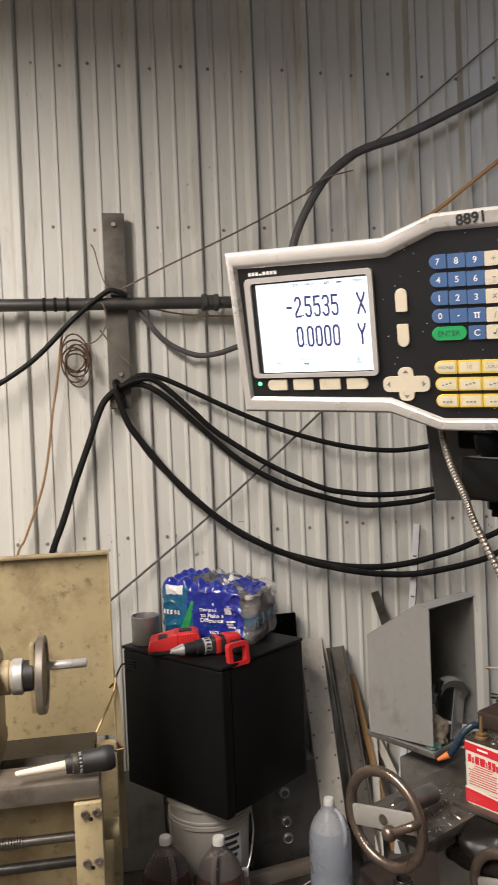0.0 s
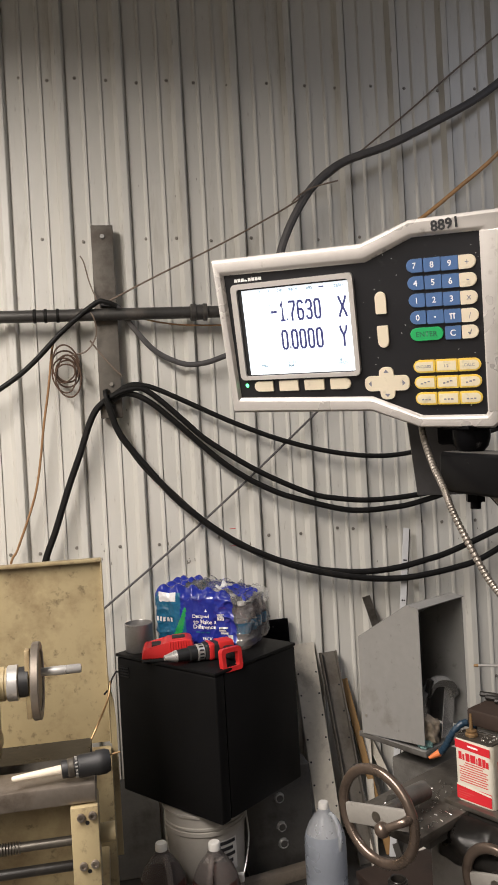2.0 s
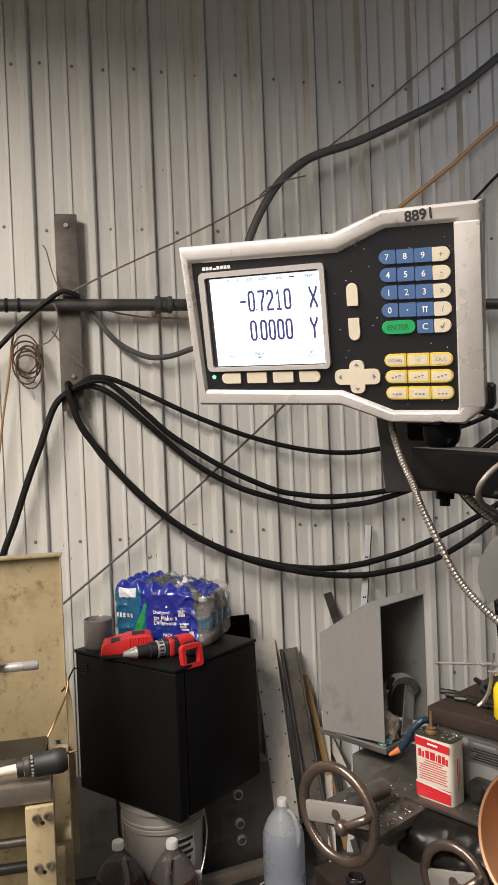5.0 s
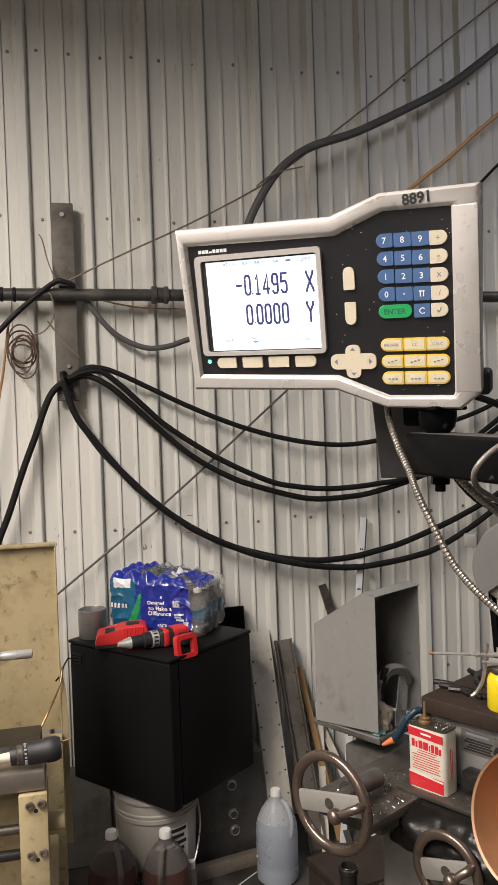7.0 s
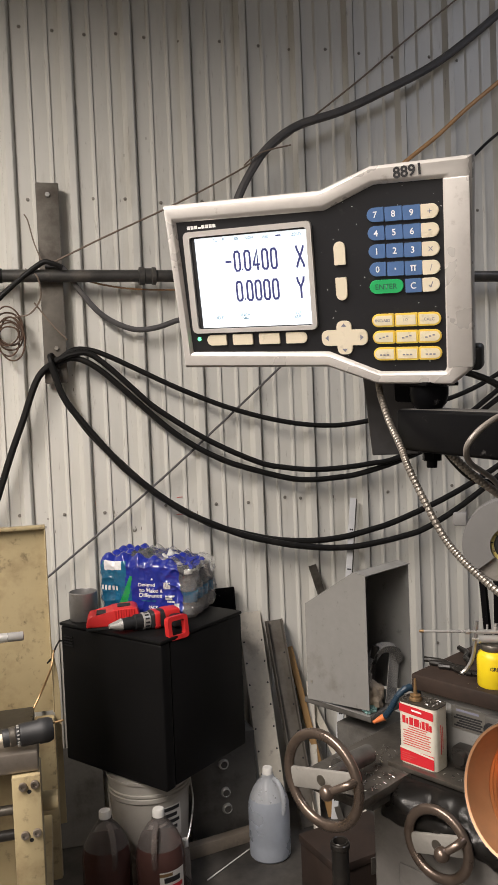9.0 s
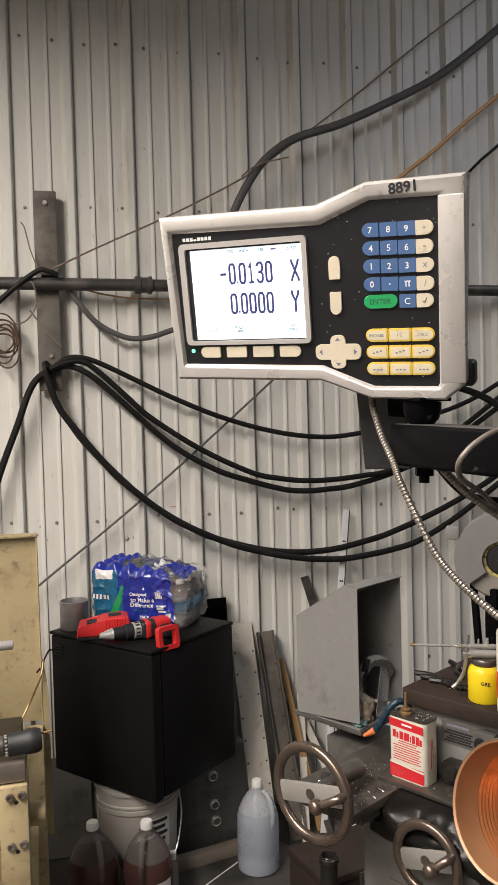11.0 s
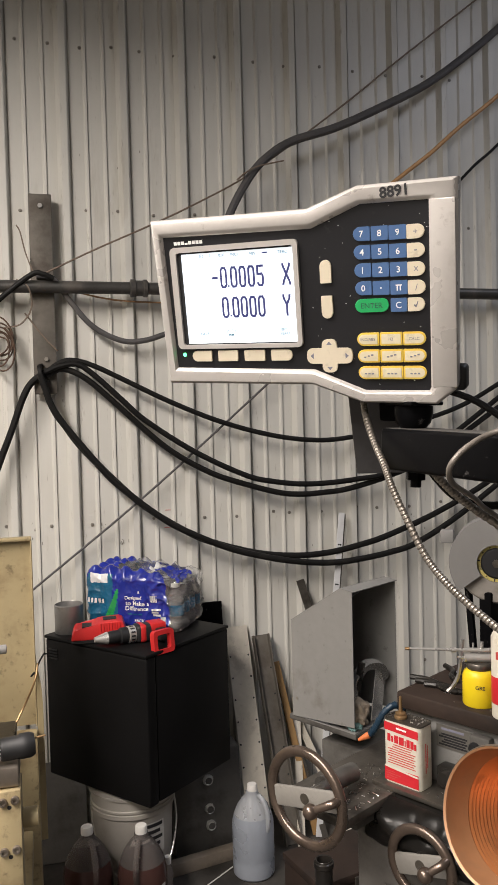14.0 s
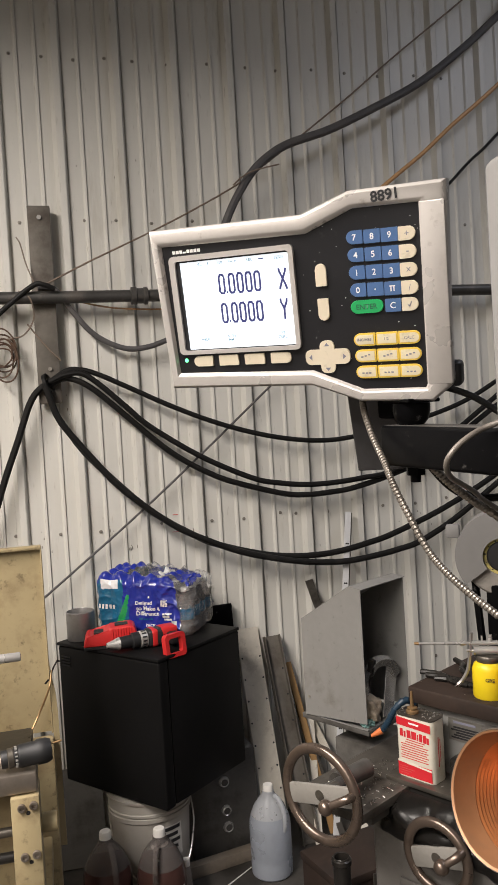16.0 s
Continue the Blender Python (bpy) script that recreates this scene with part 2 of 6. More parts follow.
CUPSTEEL = material("dull_steel", (0.30, 0.29, 0.28), 0.38, 0.6, 0.15, 20, 120, 0.1, (0.16, 0.14, 0.12), 0.25, 20)
LABELGREY = material("etched_plate", (0.20, 0.19, 0.17), 0.4, 0.5, 0.15, 20, 120, 0.1)
PAPER = material("paper_label", (0.70, 0.68, 0.64), 0.6, 0, 0.05, 20, 100, 0.05)
GRINDGREY = material("grinder_grey", (0.20, 0.195, 0.19), 0.5, 0, 0.08, 6, 60, 0.12, (0.16, 0.14, 0.12), 0.2, 8)
CRATE = material("rusty_brown_steel", (0.040, 0.026, 0.020), 0.65, 0.2, 0.3, 6, 60, 0.3, (0.018, 0.014, 0.012), 0.4, 7)


# ---- small mesh tools ----
def thing(name, label, category, m=None, group="", kind=""):
    ob = new(name)
    ob.empty_display_size = 0.05
    ob.matrix_basis = m or Matrix()
    return tagged(ob, label, category, group, kind)


def finish(bm, name, mat, smooth=35):
    me = bpy.data.meshes.new(name)
    bmesh.ops.recalc_face_normals(bm, faces=bm.faces)
    bm.to_mesh(me)
    bm.free()
    for mm in (mat if isinstance(mat, (list, tuple)) else [mat]):
        me.materials.append(mm)
    if smooth:
        me.polygons.foreach_set("use_smooth", [True] * len(me.polygons))
        me.set_sharp_from_angle(angle=radians(smooth))
    return me


def part(name, bm, mat, parent=None, label="", m=None, smooth=35):
    ob = new(name, finish(bm, name, mat, smooth))
    ob.parent = parent
    if m is not None:
        ob.matrix_basis = m
    return tagged(ob, label)


def solid(name, bm, mat, label, category, m=None, group="", kind="", smooth=35):
    ob = new(name, finish(bm, name, mat, smooth))
    if m is not None:
        ob.matrix_basis = m
    return tagged(ob, label, category, group, kind)


def shared(name, me, parent, m):
    ob = new(name, me)
    ob.parent = parent
    ob.matrix_basis = m
    return ob


def box(x0, x1, y0, y1, z0, z1, bevel=0.0, seg=2, bm=None, m=None):
    bm = bm or bmesh.new()
    vs = bmesh.ops.create_cube(bm, size=1.0)["verts"]
    for v in vs:
        v.co = Vector(((x0 + x1) / 2 + v.co.x * (x1 - x0), (y0 + y1) / 2 + v.co.y * (y1 - y0), (z0 + z1) / 2 + v.co.z * (z1 - z0)))
    if m is not None:
        bmesh.ops.transform(bm, matrix=m, verts=vs)
    if bevel:
        es = list({e for v in vs for e in v.link_edges})
        bmesh.ops.bevel(bm, geom=es, offset=bevel, segments=seg, profile=0.5, affect="EDGES")
    return bm


def spin(profile, n=32, bm=None, m=None):
    """A body of revolution about z from (radius, height) pairs."""
    bm = bm or bmesh.new()
    rings = []
    for r, z in profile:
        if r < 1e-6:
            rings.append([bm.verts.new((0, 0, z))])
        else:
            rings.append([bm.verts.new((r * math.cos(2 * math.pi * i / n), r * math.sin(2 * math.pi * i / n), z)) for i in range(n)])
    for a, b in zip(rings, rings[1:]):
        for i in range(n):
            j = (i + 1) % n
            if len(a) == 1 and len(b) == 1:
                continue
            if len(a) == 1:
                bm.faces.new((a[0], b[i], b[j]))
            elif len(b) == 1:
                bm.faces.new((a[i], a[j], b[0]))
            else:
                bm.faces.new((a[i], a[j], b[j], b[i]))
    if m is not None:
        bmesh.ops.transform(bm, matrix=m, verts=[v for r in rings for v in r])
    return bm


def rod(a, b, r, n=16, bm=None, r2=None):
    """A closed round bar from a to b."""
    a, b = Vector(a), Vector(b)
    length = (b - a).length
    m = Matrix.Translation(a) @ (b - a).to_track_quat("Z", "Y").to_matrix().to_4x4()
    return spin([(0, 0), (r, 0), (r if r2 is None else r2, length), (0, length)], n, bm, m)


def smooth_line(points, steps=8):
    p = [Vector(q) for q in points]
    p = [2 * p[0] - p[1]] + p + [2 * p[-1] - p[-2]]
    out = []
    for i in range(1, len(p) - 2):
        a, b, c, d = p[i - 1:i + 3]
        for k in range(steps):
            t = k / steps
            out.append(0.5 * (2 * b + (c - a) * t + (2 * a - 5 * b + 4 * c - d) * t * t + (3 * b - a - 3 * c + d) * t ** 3))
    out.append(p[-2])
    return out


def sweep(points, r, n=10, steps=8, bm=None, radius=None):
    """A round cable along a smooth line."""
    bm = bm or bmesh.new()
    line = smooth_line(points, steps)
    rings, up = [], None
    for i, p in enumerate(line):
        d = (line[min(i + 1, len(line) - 1)] - line[max(i - 1, 0)]).normalized()
        if up is None:
            up = d.orthogonal().normalized()
        up = (up - d * up.dot(d)).normalized()
        side = d.cross(up)
        rr = radius(i) if radius else r
        rings.append([bm.verts.new(p + rr * (math.cos(2 * math.pi * k / n) * up + math.sin(2 * math.pi * k / n) * side)) for k in range(n)])
    for a, b in zip(rings, rings[1:]):
        for k in range(n):
            bm.faces.new((a[k], a[(k + 1) % n], b[(k + 1) % n], b[k]))
    bm.faces.new(rings[0][::-1])
    bm.faces.new(rings[-1])
    return bm


def prism(outline, y0, y1, bm=None, bevel=0.0, seg=2, m=None):
    """A plate: an outline of (x, z) pairs drawn out from y0 to y1."""
    bm = bm or bmesh.new()
    front = [bm.verts.new((x, y0, z)) for x, z in outline]
    back = [bm.verts.new((x, y1, z)) for x, z in outline]
    k = len(outline)
    bm.faces.new(front)
    bm.faces.new(back[::-1])
    for i in range(k):
        bm.faces.new((front[i], back[i], back[(i + 1) % k], front[(i + 1) % k]))
    if m is not None:
        bmesh.ops.transform(bm, matrix=m, verts=front + back)
    if bevel:
        es = list({e for v in front + back for e in v.link_edges})
        bmesh.ops.bevel(bm, geom=es, offset=bevel, segments=seg, profile=0.5, affect="EDGES")
    return bm


def ring_prism(outer, inner, y0, y1, bevel=0.0, drop=0.0):
    """A frame between two outlines with the same count of corners."""
    bm = bmesh.new()
    rows = [[bm.verts.new((x, y, z)) for x, z in o] for o, y in ((outer, y0 + drop), (inner, y0), (inner, y1), (outer, y1))]
    k = len(outer)
    for a, b in ((0, 1), (1, 2), (2, 3), (3, 0)):
        for i in range(k):
            j = (i + 1) % k
            bm.faces.new((rows[a][i], rows[a][j], rows[b][j], rows[b][i]))
    if bevel:
        es = [e for e in bm.edges if len(e.link_faces) == 2 and e.calc_face_angle(0) > 0.6]
        bmesh.ops.bevel(bm, geom=es, offset=bevel, segments=2, profile=0.5, affect="EDGES")
    return bm


def letters(text, height, width=None, extrude=0.0002, align="CENTER", bm=None, m=None, thin=None):
    """Text in the built-in font as a mesh in the x-z plane, facing -y, of the given capital height and width."""
    cu = bpy.data.curves.new("text", "FONT")
    cu.body, cu.size, cu.align_x, cu.align_y = text, 1.0, "LEFT", "BOTTOM_BASELINE"
    cu.resolution_u = 3
    if thin is not None:
        cu.offset = thin
    ob = bpy.data.objects.new("text", cu)
    scene.collection.objects.link(ob)
    bpy.context.view_layer.update()
    me = bpy.data.meshes.new_from_object(ob.evaluated_get(bpy.context.evaluated_depsgraph_get()))
    bpy.data.objects.remove(ob)
    bpy.data.curves.remove(cu)
    bm = bm or bmesh.new()
    known = len(bm.verts)
    bm.from_mesh(me)
    bpy.data.meshes.remove(me)
    bm.verts.ensure_lookup_table()
    vs = list(bm.verts)[known:]
    xs = [v.co.x for v in vs] or [0]
    ys = [v.co.y for v in vs] or [0]
    sz = height / max(1e-6, (max(ys) - min(ys)))
    sx = sz if width is None else width / max(1e-6, max(xs) - min(xs))
    for v in vs:
        x, y = (v.co.x - min(xs)) * sx, (v.co.y - min(ys)) * sz
        if align == "CENTER":
            x -= (max(xs) - min(xs)) * sx / 2
        v.co = Vector((x, 0, y - height / 2))
    if m is not None:
        bmesh.ops.transform(bm, matrix=m, verts=vs)
    return bm


# ---- the room ----
PITCH = 0.2286          # rib spacing of the wall sheets
WALL_TOP = 4.2
X0, X1, Y0 = -3.4, 4.4, -6.6


def rib_profile():
    """One sheet, four ribs wide: (x, y) pairs; ribs stand out towards the room."""
    pts = []
    for k in range(4):
        b = k * PITCH
        # the narrow groove right of each rib is added to draw its shadow line
        pts += [(b - 0.046, 0), (b - 0.030, -0.0235), (b - 0.008, -0.0245), (b - 0.005, -0.023), (b + 0.003, 0), (b + 0.0035, 0.007), (b + 0.0078, 0.007), (b + 0.0083, 0)]
        for c in (0.067, 0.137):
            pts += [(b + c - 0.011, 0), (b + c - 0.003, -0.0070), (b + c + 0.003, -0.0074), (b + c + 0.0045, -0.0066), (b + c + 0.0055, 0), (b + c + 0.0058, 0.0024), (b + c + 0.0068, 0.0024), (b + c + 0.0071, 0)]
    pts.append((4 * PITCH - 0.0462, 0))
    return pts


def wall_sheet():
    bm = bmesh.new()
    rows = []
    for z in (0.0, WALL_TOP):
        rows.append([bm.verts.new((x, y, z)) for x, y in rib_profile()])
    for z in (0.0, WALL_TOP):
        rows.append([bm.verts.new((x, y + 0.0012, z)) for x, y in rib_profile()])
    a, b, c, d = rows
    for i in range(len(a) - 1):
        bm.faces.new((a[i], a[i + 1], b[i + 1], b[i]))
        bm.faces.new((c[i + 1], c[i], d[i], d[i + 1]))
        bm.faces.new((b[i], b[i + 1], d[i + 1], d[i]))
    return finish(bm, "panel", WALL, 25)


def screw_mesh():
    bm = spin([(0, -0.006), (0.0035, -0.006), (0.0045, -0.0045), (0.0045, -0.0015), (0.0075, -0.001), (0.0075, 0.0)], 6, None, pose(0, 0, 0, -90, 0, 0))
    return finish(bm, "screw", DARKSCREW, 30)


wall_north = solid("wall_north", box(X0, X1, 0.012, 0.12, 0, WALL_TOP), GREYWALL, "ribbed steel sheet wall, cream-white paint, screwed in rows", "wall", kind="structure")
# unseen walls and ceiling close the room; their tone sets the bounce light
solid("wall_south", box(X0, X1, Y0 - 0.12, Y0, 0, WALL_TOP), GREYWALL, "unseen plain wall added to close the workshop behind", "wall", kind="structure")
solid("wall_west", box(X0 - 0.12, X0, Y0, 0.12, 0, WALL_TOP), GREYWALL, "unseen plain side wall added to close the workshop", "wall", kind="structure")
solid("wall_east", box(X1, X1 + 0.12, Y0, 0.12, 0, WALL_TOP), GREYWALL, "unseen plain side wall added to close the workshop", "wall", kind="structure")
solid("floor", box(X0 - 0.12, X1 + 0.12, Y0 - 0.12, 0.12, -0.12, 0), CONCRETE, "dark oil-stained concrete workshop floor", "floor", kind="structure")
solid("ceiling", box(X0 - 0.12, X1 + 0.12, Y0 - 0.12, 0.12, WALL_TOP, WALL_TOP + 0.1), CEILING, "unseen plain ceiling added to close the workshop", "ceiling", kind="structure")
for fx, fy, fz, fl, fw, fs, fc in FIXTURES:
    lampfix = thing("ceiling_light", "unseen long white ceiling fixture over an area lamp", "ceiling light", pose(fx, fy, fz), "ceiling lights")
    part("housing", prism([(-0.25, 0.0), (0.25, 0.0), (0.12, 0.06), (-0.12, 0.06)], -fl / 2, fl / 2, ), CEILING, lampfix)
    for side in (-0.25, 0.25):
        part("hanger", rod((0, side * fl, 0.055), (0, side * fl, WALL_TOP - fz), 0.004, 8), DARKSCREW, lampfix)


# ---- things on the wall ----
def wall_things():
    post = thing("wall_post", "grey weathered steel channel post fixed to the wall", "post", pose(0.112, -0.022, 1.74))
    part("channel", box(-0.042, 0.042, -0.042, 0.0, 0, 0.745, 0.004), POSTSTEEL, post)
    part("bolt", rod((0.0, -0.042, 0.70), (0.0, -0.05, 0.70), 0.009, 6), STEEL, post, "zinc bolt head")
    part("bolt", rod((0.005, -0.042, 0.13), (0.005, -0.05, 0.13), 0.008, 6), DARKSCREW, post)
    pipe = thing("air_pipe", "dark iron air pipe with threaded couplings along the wall", "pipe", pose(0, -0.092, 2.135))
    part("pipe_run", rod((-1.6, 0, 0), (3.4, 0, 0), 0.0235, 20), PIPE, pipe)
    part("coupling", spin([(0.024, 0), (0.034, 0.004), (0.034, 0.022), (0.030, 0.026), (0.030, 0.05), (0.034, 0.054), (0.034, 0.066), (0.024, 0.07)], 20, None, pose(0.432, 0, 0, 0, 90, 0)), PIPE, pipe)
    for x in (-0.16, -0.12, -0.075):
        part("tie", spin([(0.024, 0), (0.027, 0.002), (0.027, 0.010), (0.024, 0.012)], 20, None, pose(x, 0, 0, 0, 90, 0)), RUBBER, pipe)
    cable = "cables on the wall"
    lines = [
        ("hose", 0.0125, RUBBER, "thick black rubber hose hanging behind the lathe", [(0.121, -0.08, 1.829), (0.045, -0.08, 1.761), (-0.018, -0.08, 1.602), (-0.068, -0.08, 1.475), (-0.12, -0.08, 1.327), (-0.175, -0.08, 1.181), (-0.24, -0.08, 0.9)]),
        ("cable", 0.0100, RUBBER, "black cable sagging across the wall", [(0.10, -0.08, 1.81), (0.174, -0.08, 1.859), (0.233, -0.08, 1.861), (0.3, -0.08, 1.838), (0.392, -0.08, 1.793), (0.581, -0.08, 1.699), (0.777, -0.08, 1.618), (0.983, -0.08, 1.559), (1.167, -0.08, 1.533), (1.323, -0.08, 1.54), (1.554, -0.08, 1.58), (1.801, -0.08, 1.647), (1.996, -0.08, 1.74), (2.3, -0.08, 1.92)]),
        ("cable", 0.0110, RUBBER, "black cable sagging across the wall", [(0.11, -0.10, 1.82), (0.165, -0.10, 1.842), (0.23, -0.10, 1.846), (0.297, -0.10, 1.799), (0.388, -0.10, 1.713), (0.48, -0.10, 1.628), (0.67, -0.10, 1.501), (0.871, -0.10, 1.402), (0.986, -0.10, 1.373), (1.104, -0.10, 1.358), (1.224, -0.10, 1.358), (1.346, -0.10, 1.368), (1.471, -0.10, 1.386), (1.685, -0.10, 1.479), (1.983, -0.10, 1.677), (2.3, -0.10, 1.9)]),
        ("cable", 0.0115, RUBBER, "black cable sagging across the wall", [(0.117, -0.085, 1.809), (0.16, -0.085, 1.83), (0.207, -0.085, 1.823), (0.263, -0.085, 1.791), (0.331, -0.085, 1.732), (0.504, -0.085, 1.568), (0.599, -0.085, 1.493), (0.697, -0.085, 1.435), (0.796, -0.085, 1.391), (0.99, -0.085, 1.331), (1.095, -0.085, 1.316), (1.202, -0.085, 1.318), (1.31, -0.085, 1.329), (1.492, -0.085, 1.374), (1.693, -0.085, 1.452), (1.992, -0.085, 1.637), (2.3, -0.085, 1.82)]),
        ("hose", 0.0125, RUBBER, "thick black rubber hose in a deep sag", [(0.092, -0.08, 1.815), (0.109, -0.08, 1.758), (0.13, -0.08, 1.694), (0.173, -0.08, 1.623), (0.245, -0.08, 1.522), (0.416, -0.08, 1.343), (0.51, -0.08, 1.267), (0.606, -0.08, 1.205), (0.703, -0.08, 1.153), (0.87, -0.08, 1.099), (0.986, -0.08, 1.075), (1.105, -0.08, 1.065), (1.226, -0.08, 1.07), (1.35, -0.08, 1.091), (1.476, -0.08, 1.122), (1.721, -0.08, 1.212), (1.991, -0.08, 1.347), (2.3, -0.08, 1.55)]),
        ("hose", 0.0125, RUBBER, "thick black rubber hose in a deep sag", [(0.092, -0.11, 1.813), (0.109, -0.11, 1.757), (0.13, -0.11, 1.693), (0.172, -0.11, 1.623), (0.322, -0.11, 1.433), (0.413, -0.11, 1.346), (0.506, -0.11, 1.270), (0.602, -0.11, 1.207), (0.786, -0.11, 1.121), (0.938, -0.11, 1.075), (1.042, -0.11, 1.052), (1.147, -0.11, 1.037), (1.254, -0.11, 1.032), (1.364, -0.11, 1.041), (1.475, -0.11, 1.057), (1.588, -0.11, 1.085), (1.763, -0.11, 1.173), (1.972, -0.11, 1.31), (2.25, -0.11, 1.5)]),
        ("cable", 0.011, GREYHOSE, "dark grey cable looping below the pipe", [(0.091, -0.07, 2.178), (0.152, -0.07, 2.169), (0.211, -0.07, 2.086), (0.292, -0.07, 1.992), (0.397, -0.07, 1.939), (0.484, -0.07, 1.939), (0.572, -0.07, 1.966), (0.685, -0.07, 2.006), (0.85, -0.07, 2.2), (0.80, -0.12, 2.34)]),
        ("cable", 0.010, RUBBER, "black cable crossing over the pipe", [(0.152, -0.125, 2.16), (0.114, -0.13, 2.175), (0.071, -0.125, 2.172), (-0.051, -0.1, 2.078), (-0.163, -0.1, 1.965), (-0.251, -0.1, 1.894), (-0.379, -0.1, 1.82), (-0.6, -0.1, 1.73), (-1.0, -0.1, 1.66)]),
        ("hose", 0.0165, GREYHOSE, "thick grey hose climbing the wall", [(0.79, -0.13, 2.2), (0.787, -0.15, 2.322), (0.823, -0.15, 2.426), (0.881, -0.15, 2.531), (0.951, -0.15, 2.621), (1.068, -0.15, 2.705), (1.257, -0.15, 2.773), (1.453, -0.15, 2.866), (1.655, -0.15, 2.973), (1.837, -0.15, 3.103), (1.997, -0.15, 3.235), (2.16, -0.15, 3.393), (2.6, -0.15, 3.9)]),
        ("wire", 0.0035, BROWNWIRE, "thin brown wire stretched up across the wall", [(0.121, -0.12, 2.18), (0.297, -0.12, 2.268), (0.51, -0.12, 2.367), (0.685, -0.12, 2.454), (0.878, -0.12, 2.561), (1.03, -0.12, 2.668), (1.161, -0.12, 2.766), (1.369, -0.12, 2.927), (1.57, -0.12, 3.092), (1.91, -0.12, 3.357), (2.128, -0.12, 3.534), (2.6, -0.12, 3.9)]),
        ("cable_tie", 0.003, BROWNWIRE, "short dark tie end sticking out from a hose", [(0.845, -0.17, 2.541), (0.88, -0.175, 2.57), (0.93, -0.18, 2.595), (1.032, -0.18, 2.622)]),
        ("cord", 0.0085, ORANGEWIRE, "dull orange extension cord rising along the wall", [(1.3, -0.12, 2.43), (1.397, -0.15, 2.491), (1.561, -0.15, 2.613), (1.676, -0.15, 2.7), (1.807, -0.15, 2.812), (1.972, -0.15, 2.941), (2.157, -0.15, 3.098), (2.5, -0.15, 3.4)]),
        ("cable", 0.006, RUBBER, "thin black cable rising along the wall", [(1.60, -0.10, 2.40), (1.689, -0.12, 2.478), (1.808, -0.12, 2.589), (1.901, -0.12, 2.677), (1.988, -0.12, 2.748), (2.148, -0.12, 2.907), (2.5, -0.12, 3.3)]),
        ("wire", 0.0045, GREYHOSE, "straight grey wire running up the wall at a slant", [(-0.048, -0.05, 0.933), (0.037, -0.05, 1.002), (0.481, -0.05, 1.344), (0.967, -0.05, 1.754), (1.25, -0.05, 2.0)]),
        ("wire", 0.0045, TANWIRE, "tan wire hanging down to the lathe", [(-0.09, -0.07, 2.05), (-0.101, -0.07, 1.997), (-0.119, -0.07, 1.868), (-0.142, -0.07, 1.739), (-0.185, -0.07, 1.483), (-0.261, -0.07, 1.273), (-0.296, -0.07, 1.201), (-0.36, -0.07, 0.95)]),
        ("wire", 0.0025, BROWNWIRE, "short stray wire end poking up beside the post", [(0.025, -0.09, 2.36), (0.038, -0.09, 2.335), (0.055, -0.09, 2.259), (0.082, -0.095, 2.182)]),
        ("wire", 0.0035, TANWIRE, "thin tan wire under the pipe", [(0.10, -0.06, 2.18), (0.152, -0.06, 2.171), (0.234, -0.06, 2.126), (0.36, -0.06, 2.097), (0.489, -0.06, 2.088), (0.62, -0.06, 2.087)]),
        ("wire", 0.003, BROWNWIRE, "loose loop of brown wire round the post", [(0.02, -0.09, 2.16), (0.06, -0.115, 2.13), (0.07, -0.09, 2.06), (0.03, -0.08, 2.0), (-0.03, -0.075, 1.985)]),
        ("wire", 0.003, BROWNWIRE, "thin brown wire hanging from the post", [(0.045, -0.072, 2.04), (0.085, -0.070, 1.985), (0.125, -0.070, 1.935), (0.160, -0.066, 1.90)]),
    ]
    for name, r, mat, label, pts in lines:
        solid(name, sweep(pts, r, 10, 8), mat, label, "cable", group=cable)
    knot = thing("cable_tie", "black tie holding the hose bundle at the post", "cable tie", pose(0.105, -0.085, 1.815))
    part("band", spin([(0.030, -0.008), (0.038, -0.006), (0.038, 0.006), (0.030, 0.008)], 20, None, pose(0, 0, 0, 20, 70, 0)), RUBBER, knot)
    bm = bmesh.new()
    pts = []
    for i in range(96):
        a = 2 * math.pi * i / 15
        rr = 0.043 + 0.013 * math.sin(i * 0.23) + 0.003 * math.sin(i * 1.1)
        pts.append((-0.050 + rr * math.cos(a) + 0.006 * math.sin(i * 0.17), -0.060 - 0.0005 * i, 1.925 + 0.025 * math.sin(i * 0.13) + rr * 1.35 * math.sin(a)))
    solid("wire_coil", sweep(pts, 0.0032, 8, 3, bm), COILWIRE, "coiled brown wire hanging on the wall", "wire")


wall_things()


# ---- readout ----
S = 0.00107
DRO_OUT = [(-85.5, 75.4), (72, 73.2), (118, 88), (202, 87.5), (198.5, -86), (183, -99), (115.5, -98), (70, -82), (-80.5, -80.7)]
DRO_IN = [(-74.4, 59), (75, 56.2), (120, 73), (178.3, 71.8), (177.5, -84), (176, -87), (119, -87), (71.5, -68), (-71, -65.5)]
READINGS = [(0, "-25535"), (0.5, "-24385"), (1, "-22820"), (1.5, "-20215"), (2, "-17630"), (2.5, "-15220"), (3, "-13215"), (3.5, "-12670"), (4, "-10380"),
            (4.5, "-08690"), (5, "-07210"), (5.5, "-05240"), (6, "-03605"), (6.5, "-02410"), (7, "-01495"), (7.5, "-01395"), (8, "-00680"), (8.5, "-00600"),
            (9, "-00400"), (9.5, "-00310"), (10, "-00220"), (10.5, "-00170"), (11, "-00130"), (11.5, "-00075"), (12, "-00045"), (12.5, "-00030"), (13, "-00020"),
            (13.5, "-00010"), (14, "-00005"), (14.5, "-00005"), (15, "+00000"), (15.5, "+00000"), (16, "+00000")]
DRUMS = []


def mm(pts):
    return [(x * S, z * S) for x, z in pts]


